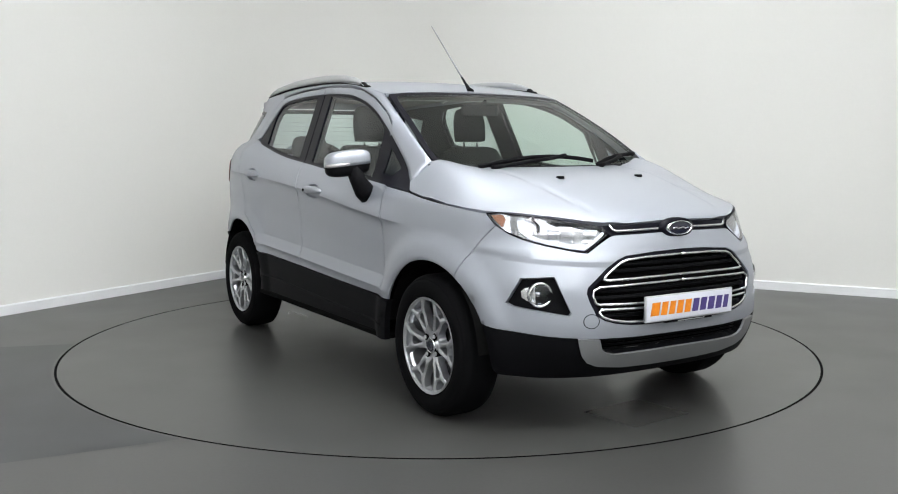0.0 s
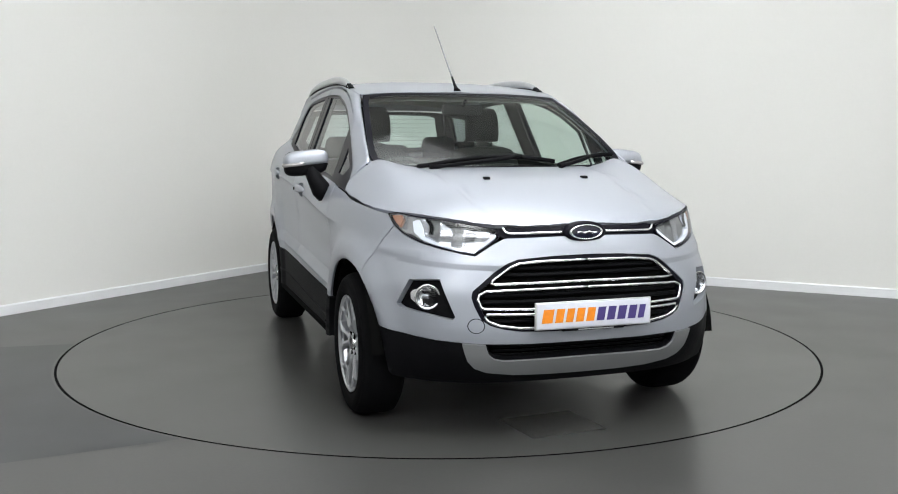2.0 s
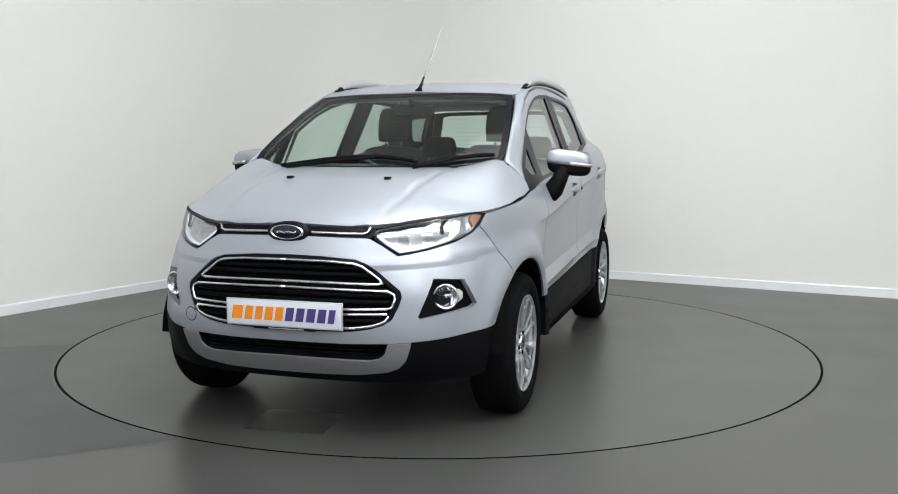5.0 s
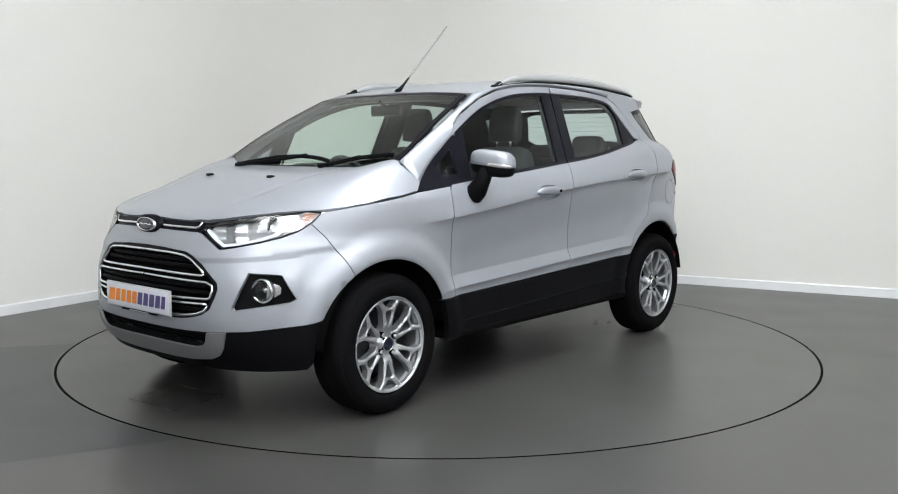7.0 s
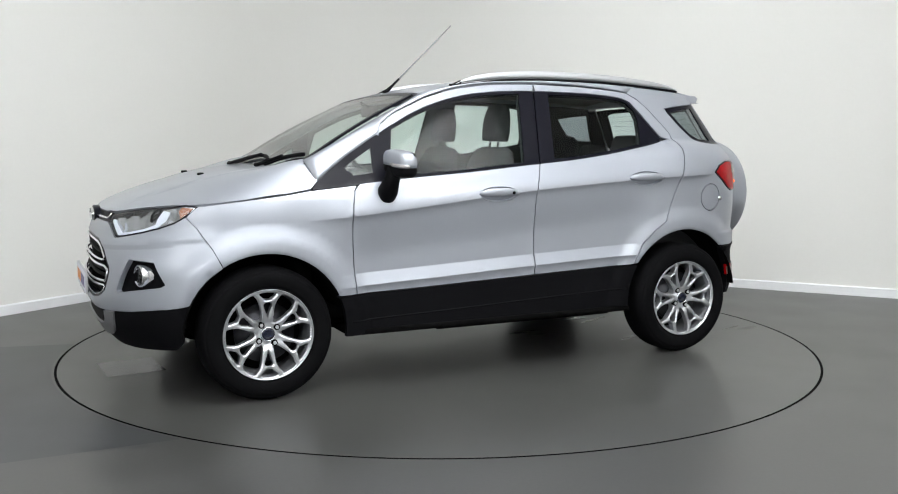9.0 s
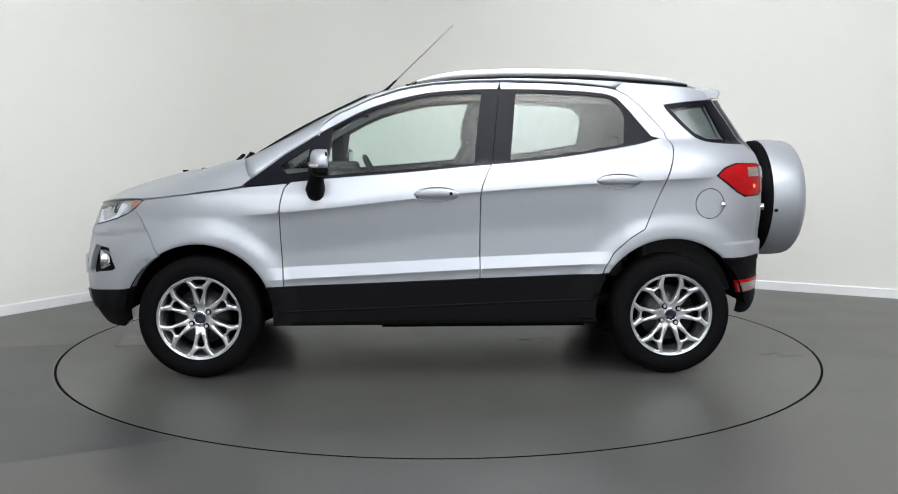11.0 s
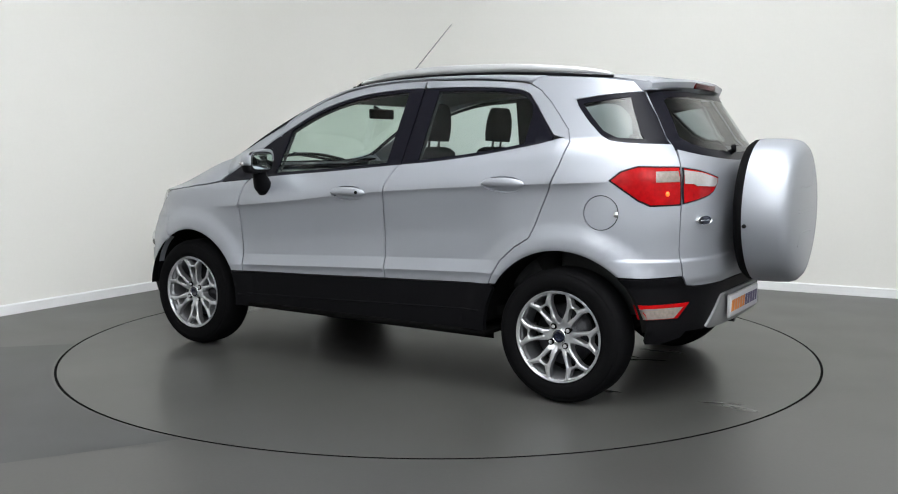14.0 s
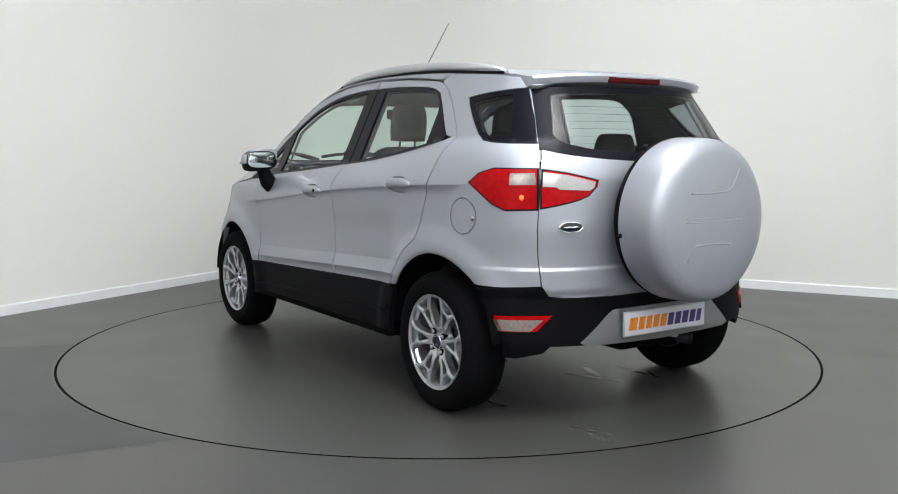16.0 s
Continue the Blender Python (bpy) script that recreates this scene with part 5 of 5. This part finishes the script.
def door_mirror(side):
    m = thing("door_mirror", "", "")
    m.parent = car
    tagged(m, "silver door mirror with a black base")

    def shell(cx, cy, cz, ax, ay, az, lo, hi, n=20, k=20):
        bm = bmesh.new()
        rows = []
        for i in range(n + 1):
            v = lo + (hi - lo) * i / n
            row = []
            for j in range(k):
                a = 2 * math.pi * j / k
                c = lambda w, e: math.copysign(abs(w) ** e, w)
                cv, sv = max(0.0, math.cos(v)) ** 0.5, c(math.sin(v), 0.6)
                X, Y, Z = ax * cv * c(math.cos(a), 0.6), ay * cv * c(math.sin(a), 0.5), az * sv
                X = max(X, -ax * 0.55) + 0.25 * ax * 0 - 0.35 * (Y / ay) * ax * 0.6
                row.append(bm.verts.new((cx + X, side * (cy + Y), cz + Z - 0.012 * Y / ay)))
            rows.append(row)
        for a, b in zip(rows, rows[1:]):
            for j in range(k):
                bm.faces.new((a[j], a[(j + 1) % k], b[(j + 1) % k], b[j]))
        bm.faces.new(rows[0])
        bm.faces.new(rows[-1])
        bmesh.ops.recalc_face_normals(bm, faces=bm.faces)
        return bm
    C = (0.60, 0.925, 1.150)
    part("mirror_cap", shell(*C, 0.058, 0.114, 0.064, math.radians(-3), math.radians(88)), PAINT, m, "silver painted cap")
    part("mirror_base", shell(C[0], C[1], C[2] - 0.004, 0.056, 0.111, 0.062, math.radians(-85), math.radians(0)), BLACK_PLASTIC, m, "black lower shell")
    bm = bmesh.new()
    turn = [math.radians(a) for a in (1, 6, 15, 30, 48, 64, 76, 84)]
    tube(bm, [(C[0] + 0.060 * math.cos(a) ** 0.6 - 0.0122 * math.sin(a) ** 0.5, side * (C[1] + 0.116 * math.sin(a) ** 0.5), C[2] - 0.004 - 0.012 * math.sin(a) ** 0.5) for a in turn], 0.009, 8, 1.1)
    part("side_indicator", bm, CLEAR_LENS, m, "clear side indicator")
    back = lambda x, a, c: Matrix.Translation((x, side * 0.925, 1.150)) @ Matrix.Rotation(math.radians(90 + side * 6), 4, "Z") @ Matrix.Diagonal((a, 0.02, c, 1))

    def squared(prof, m_):
        """A shallow turned plate with its outline squared to a rounded rectangle."""
        bm = bmesh.new()
        lathe(bm, prof, 36)
        for v in bm.verts:
            r = math.hypot(v.co.x, v.co.z)
            v.co.x, v.co.z = (r * math.copysign(abs(w / r) ** 0.55, w) for w in (v.co.x, v.co.z))
        bmesh.ops.transform(bm, matrix=m_, verts=bm.verts)
        bmesh.ops.recalc_face_normals(bm, faces=bm.faces)
        return bm
    part("mirror_rim", squared([(0.0001, 0.0), (0.9, 0.0), (1.0, -0.3), (1.0, -0.8)], back(0.566, 0.106, 0.058)), BLACK_PLASTIC, m, "black mirror surround")
    part("mirror_glass", squared([(0.0001, 0.0), (0.95, 0.0), (1.0, -0.06)], back(0.564, 0.092, 0.047)), mat("mirror_glass", (0.55, 0.60, 0.60), 0.03, 1.0), m, "mirror glass")
    bm = bmesh.new()
    tube(bm, [(0.622, side * 0.905, 1.125), (0.632, side * 0.880, 1.06), (0.640, side * 0.852, 1.01), (0.640, side * 0.828, 0.975)], 0.052, 12, 1, [0.75, 0.80, 1.0, 0.85])
    part("mirror_stalk", bm, BLACK_PLASTIC, m, "black stalk")


def rear_end():
    # tailgate, window, spoiler
    ln = [(0.612, 1.222), (0.56, 1.208), (0.498, 1.197), (0.35, 1.182), (0.206, 1.173), (0.0, 1.168)]
    half = [(0.0, 0.580), (0.3, 0.580), (0.56, 0.586), (0.614, 0.595), (0.641, 0.64), (0.657, 0.762), (0.665, 0.885), (0.661, 0.97), (0.648, 1.126)] + [(y - 0.0, z - 0.003) for y, z in ln]
    tl = [(0.640, 1.138), (0.55, 1.124), (0.404, 1.090), (0.412, 1.062), (0.455, 1.022), (0.50, 1.005), (0.58, 0.986), (0.656, 0.970), (0.657, 1.05)]
    hl = [Re(y, z) for y, z in tl]
    hr = [(-4.6 - u, z) for u, z in hl[::-1]]
    tg = sheet("tailgate", skin, both(Re, half), PAINT, car, holes=[inset(hl, -0.002), inset(hr, -0.002)], label="silver side-hinged tailgate", lines=[[Re(y, z) for y in np.linspace(-0.64, 0.64, 40)] for z in (0.722, 0.711, 0.700)])
    for s, o in ((1, hl), (-1, hl)):
        sheet("lamp_seal", skin, inset(o, 0.001), GLOSS_BLACK, tg, holes=[inset(o, 0.006)], off=0.003, thick=0.02, side=s, step=0.02)
        lamp = sheet("tailgate_lamp", skin, inset(o, 0.005), RED, tg, off=0.004, step=0.02, side=s, label="red and clear tailgate lamp")
        clear = [Re(y, z) for y, z in ((0.640, 1.124), (0.55, 1.112), (0.425, 1.083), (0.430, 1.060), (0.452, 1.046), (0.585, 1.052), (0.60, 1.062), (0.648, 1.064))]
        sheet("clear_lens", skin, clear, CLEAR_LENS, lamp, off=0.008, thick=0.005, step=0.02, side=s, label="clear reversing lens")
    wo = both(Re, ln[::-1] + [(0.62, 1.24), (0.561, 1.372), (0.527, 1.487), (0.45, 1.498), (0.30, 1.503), (0.0, 1.504)])
    wi = both(Re, [(0.0, 1.205), (0.2, 1.21), (0.40, 1.225), (0.50, 1.245), (0.535, 1.28), (0.50, 1.375), (0.475, 1.455), (0.43, 1.472), (0.25, 1.478), (0.0, 1.478)])
    w = sheet("rear_window", skin, wo, GLOSS_BLACK, car, holes=[wi], off=-0.003, step=0.03, thick=0.008, label="dark rear window with heating lines")
    sheet("rear_glass", skin, wi, GLASS_DARK, w, off=-0.004, thick=0.003, step=0.05, label="tinted rear glass").visible_shadow = False
    for k in range(7):
        z = 1.245 + 0.033 * k
        put("heating_line", Re, dense_line([(-0.47, z), (0, z), (0.47, z)], 0.05), 0.0007, BLACK_PLASTIC, w, 0.006, 4)
    # spoiler
    bm = bmesh.new()
    ys = np.linspace(-1, 1, 25)
    rows = []
    for q in ys:
        y = 0.535 * q
        d = abs(q) ** 3
        xt = -1.680 + 0.09 * d
        zt_ = 1.562 - 0.020 * d
        x0 = -1.44
        z0 = float(roof_surf(np.array([x0]), np.array([y]))[0, 2]) + 0.002
        prof = [(x0, z0), (-1.55, z0 - 0.008 - 0.012), (xt + 0.02, zt_ + 0.004), (xt, zt_ - 0.010), (xt + 0.012, zt_ - 0.038), (-1.60, 1.507 - 0.006 * d), (-1.46, 1.50)]
        rows.append([bm.verts.new((x, y, z)) for x, z in prof])
    for a, b in zip(rows, rows[1:]):
        for k in range(7):
            bm.faces.new((a[k], b[k], b[(k + 1) % 7], a[(k + 1) % 7]))
    bm.faces.new(rows[0])
    bm.faces.new(rows[-1][::-1])
    bmesh.ops.recalc_face_normals(bm, faces=bm.faces)
    sp = part("spoiler", bm, PAINT, car, "silver roof spoiler")
    bv = sp.modifiers.new("edge", "BEVEL")
    bv.width, bv.segments, bv.limit_method, bv.angle_limit = 0.008, 3, "ANGLE", math.radians(30)
    bm = bmesh.new()
    box(bm, -1.678, -1.64, -0.165, 0.165, 1.522, 1.553, 0.008)
    part("brake_light", bm, RED_DARK, sp, "dark red high brake light")
    badge(-1.856, 0.543, 0.893, 0.112, 0.046, -1, -19)
    # rear bumper
    h = [Re(y, z) for y, z in ((0.0, 0.577), (0.3, 0.577), (0.56, 0.582), (0.618, 0.592), (0.648, 0.634))] + sides([(-1.668, 0.626), (-1.545, 0.622)] + arc(RX, AXZ, ARCH_R, 134, 172, 10) + [(-1.66, 0.322)]) + [Re(y, z) for y, z in ((0.70, 0.322), (0.62, 0.345), (0.60, 0.375), (0.35, 0.368), (0.0, 0.366))]
    o = h + [(-4.6 - u, z) for u, z in h[::-1] if u > -2.299]
    rb = sheet("rear_bumper", skin, o, BLACK_PLASTIC, car, off=0.004, thick=0.03, label="matt black rear bumper")
    sk = both(Re, [(0.0, 0.520), (0.30, 0.518), (0.325, 0.506), (0.47, 0.384), (0.44, 0.372), (0.0, 0.362)])
    sheet("rear_skid_plate", skin, sk, SKID, rb, off=0.016, thick=0.016, step=0.03, label="satin silver rear skid plate")
    for s in (1, -1):
        rl = [Re(0.785, 0.507), Re(0.60, 0.513), Re(0.655, 0.443), Re(0.775, 0.441)]
        cl = sheet("rear_reflector", skin, rl, RED, rb, off=0.010, thick=0.01, step=0.02, side=s, label="red and clear bumper reflector")
        sheet("clear_lens", skin, [Re(0.778, 0.492), Re(0.635, 0.494), Re(0.672, 0.446), Re(0.770, 0.444)], GREY_LENS, cl, off=0.014, thick=0.006, step=0.02, side=s)
    plate("rear_plate", -1.905, 0.450, -1)
    bm = bmesh.new()
    tube(bm, [(-1.78, -0.30, 0.30), (-1.60, -0.30, 0.30), (-1.2, -0.25, 0.28)], 0.03, 12)
    part("exhaust", bm, DISC, car, "steel exhaust pipe")
    bm = bmesh.new()
    tube(bm, [(-1.84, -0.14, 0.350), (-1.74, -0.14, 0.350)], 0.016, 10)
    part("tow_eye", bm, SATIN, car, "steel tow eye")
    bm = bmesh.new()
    box(bm, -1.72, -1.34, -0.42, 0.10, 0.275, 0.39, 0.03, 3)
    part("silencer", bm, DARK, car, "dark exhaust silencer")
    # spare wheel cover
    sw = thing("spare_wheel", "", "")
    sw.parent = car
    tagged(sw, "spare wheel in a silver hard cover")
    m = Matrix.Translation((0, 0.04, 0.917)) @ Matrix.Rotation(math.radians(90), 4, "Z")
    bm = bmesh.new()
    lathe(bm, [(0.353, 1.985), (0.356, 2.00), (0.355, 2.08), (0.350, 2.145), (0.340, 2.172), (0.320, 2.190), (0.285, 2.199), (0.20, 2.207), (0.10, 2.211), (0.0001, 2.212)], 96, m=m)
    bmesh.ops.recalc_face_normals(bm, faces=bm.faces)
    cv = part("cover", bm, PAINT, sw, "silver painted hard cover")
    bm = bmesh.new()
    lathe(bm, [(0.0001, 1.93), (0.30, 1.93), (0.335, 1.94), (0.350, 1.96), (0.352, 1.984), (0.0001, 1.984)], 72, m=m)
    bmesh.ops.recalc_face_normals(bm, faces=bm.faces)
    part("backing", bm, RUBBER, sw, "black tyre behind the cover")
    bm = bmesh.new()
    box(bm, -1.94, -1.85, -0.08, 0.16, 0.80, 1.04, 0.01)
    part("bracket", bm, DARK, sw)
    # pressed ridges and a raised blank strip on the cover's face
    face_x = curve([0.0, 0.10, 0.20, 0.285, 0.32], [-2.212, -2.211, -2.207, -2.199, -2.190])
    fx = lambda y, z: float(face_x(math.hypot(y - 0.04, z - 0.917)))
    for line, r in (([(0.20, 1.040), (0.08, 1.038), (-0.03, 1.044), (-0.06, 1.062), (-0.11, 1.140)], 0.007), ([(0.205, 0.755), (0.185, 0.805), (0.16, 0.820), (0.05, 0.824), (-0.056, 0.819)], 0.007)):
        bm = bmesh.new()
        tube(bm, [(fx(y, z) + r * 0.80, y, z) for y, z in dense_line(line, 0.02)], r, 10)
        part("pressed_ridge", bm, PAINT, cv)
    for z in (0.918, 0.934):
        bm = bmesh.new()
        tube(bm, [(fx(y, z) + 0.0021, y, z) for y in np.linspace(0.225, -0.14, 14)], 0.003, 6)
        part("raised_strip", bm, PAINT, cv)
    bm = bmesh.new()
    lathe(bm, [(0.0001, 0.012), (0.009, 0.010), (0.010, 0.0)], 12, m=pose(-2.0, 0.393, 0.86))
    bmesh.ops.recalc_face_normals(bm, faces=bm.faces)
    part("cover_lock", bm, BLACK_PLASTIC, cv)
    # rear wiper stub
    bm = bmesh.new()
    tube(bm, [(-1.835, 0.10, 1.20), (-1.86, 0.10, 1.215), (-1.862, 0.12, 1.235)], 0.014, 8)
    part("rear_wiper", bm, BLACK_PLASTIC, car, "black rear wiper")


def seat_back(bm, x, y, z0, z1, w, d, lean):
    m = Matrix.Translation((x, y, z0)) @ Matrix.Rotation(math.radians(-lean), 4, "Y")
    h = z1 - z0
    prof = [(0.0, 0.95, 1.0), (0.25, 1.0, 1.1), (0.6, 1.0, 1.0), (0.85, 0.92, 0.8), (0.97, 0.78, 0.62), (1.0, 0.6, 0.4)]
    rows = []
    n = 20
    for t, ww, dd in prof:
        rows.append([bm.verts.new(m @ Vector((d / 2 * dd * math.copysign(abs(math.cos(a)) ** 0.6, math.cos(a)), w / 2 * ww * math.copysign(abs(math.sin(a)) ** 0.5, math.sin(a)), h * t))) for a in [2 * math.pi * k / n for k in range(n)]])
    for a, b in zip(rows, rows[1:]):
        for k in range(n):
            bm.faces.new((a[k], a[(k + 1) % n], b[(k + 1) % n], b[k]))
    bm.faces.new(rows[0])
    bm.faces.new(rows[-1])
    bmesh.ops.recalc_face_normals(bm, faces=bm.faces)


def interior():
    for y in (0.36, -0.36):
        s = thing("front_seat", "", "")
        s.parent = car
        tagged(s, "dark grey fabric front seat")
        bm = bmesh.new()
        box(bm, -0.14, 0.40, y - 0.25, y + 0.25, 0.52, 0.68, 0.05, 3)
        part("seat_cushion", bm, SEAT, s)
        bm = bmesh.new()
        seat_back(bm, -0.05, y, 0.62, 1.25, 0.50, 0.15, 17)
        part("backrest", bm, SEAT, s)
        bm = bmesh.new()
        seat_back(bm, -0.235, y, 1.265, 1.475, 0.215, 0.10, 6)
        part("headrest", bm, SEAT, s)
        for dy in (-0.05, 0.05):
            bm = bmesh.new()
            tube(bm, [(-0.225, y + dy, 1.22), (-0.235, y + dy, 1.30)], 0.007, 6)
            part("headrest_post", bm, CHROME, s)
    b = thing("rear_bench", "", "")
    b.parent = car
    tagged(b, "dark grey fabric rear bench")
    bm = bmesh.new()
    box(bm, -1.05, -0.62, -0.62, 0.62, 0.50, 0.66, 0.05, 3)
    part("bench_cushion", bm, SEAT, b)
    bm = bmesh.new()
    seat_back(bm, -1.03, 0, 0.60, 1.16, 1.26, 0.15, 15)
    part("bench_back", bm, SEAT, b)
    for y in (0.36, -0.36, 0.0):
        bm = bmesh.new()
        seat_back(bm, -1.17, y, 1.150, 1.15 + (0.15 if y else 0.09), 0.25, 0.10, 5)
        part("headrest", bm, SEAT, b)
    # dashboard
    d = thing("dashboard", "", "")
    d.parent = car
    tagged(d, "dark grey dashboard")
    bm = bmesh.new()
    box(bm, 0.50, 0.98, -0.66, 0.66, 0.72, 1.085, 0.06, 4)
    part("dash_body", bm, TRIM, d)
    bm = bmesh.new()
    box(bm, 0.48, 0.70, -0.52, -0.20, 1.05, 1.135, 0.035, 3)
    part("instrument_hood", bm, TRIM, d)
    bm = bmesh.new()
    box(bm, 0.47, 0.60, -0.14, 0.14, 0.98, 1.11, 0.03, 3)
    part("centre_stack", bm, TRIM, d)
    bm = bmesh.new()
    m = Matrix.Translation((0.36, -0.36, 1.0)) @ Matrix.Rotation(math.radians(-64), 4, "Y")
    rim = [m @ Vector((0.185 * math.cos(a), 0.185 * math.sin(a), 0)) for a in [2 * math.pi * k / 36 for k in range(37)]]
    tube(bm, rim, 0.015, 8)
    st = part("steering_wheel", bm, TRIM, d, "black steering wheel")
    bm = bmesh.new()
    box(bm, -0.05, 0.05, -0.17, 0.17, -0.02, 0.012, 0.01, 2, m)
    box(bm, -0.17, 0.06, -0.035, 0.035, -0.03, 0.018, 0.01, 2, m)
    part("wheel_boss", bm, TRIM, st)
    bm = bmesh.new()
    box(bm, 0.40, 0.425, -0.12, 0.12, 1.405, 1.468, 0.012, 3)
    tube(bm, [(0.42, 0, 1.46), (0.47, 0, 1.485)], 0.010)
    part("inner_mirror", bm, BLACK_PLASTIC, car, "black interior mirror")
    bm = bmesh.new()
    box(bm, -1.55, 1.0, -0.72, 0.72, 0.36, 0.42)
    part("floor_pan", bm, DARK, car)
    bm = bmesh.new()
    box(bm, 1.0, 1.08, -0.70, 0.70, 0.38, 1.06)
    part("bulkhead", bm, DARK, car)
    bm = bmesh.new()
    box(bm, -1.30, 1.55, -0.48, 0.48, 0.255, 0.36, 0.03)
    part("underbody", bm, DARK, car, "dark underbody")
    bm = bmesh.new()
    box(bm, -1.70, -1.15, -0.60, 0.60, 0.42, 1.02, 0.03)
    part("luggage_floor", bm, TRIM, car)
    for x in (FX, RX):
        bm = bmesh.new()
        tube(bm, [(x, -0.70, AXZ), (x, 0.70, AXZ)], 0.03, 10)
        part("axle", bm, DARK, car)


front_end()
for s in (1, -1):
    door_mirror(s)
rear_end()
interior()


def motions():
    """The turntable and the car on it turn together."""
    ax, ay = -0.040, 0.011
    rows = []
    for t, a in TURN:
        c, s = math.cos(math.radians(a)), math.sin(math.radians(a))
        rows.append((t, pose(-(c * ax - s * ay), -(s * ax + c * ay), 0, 0, 0, a)))
    walk(car, rows)
    walk(table, [(t, pose(0, CY, 0, 0, 0, a)) for t, a in TURN])


motions()
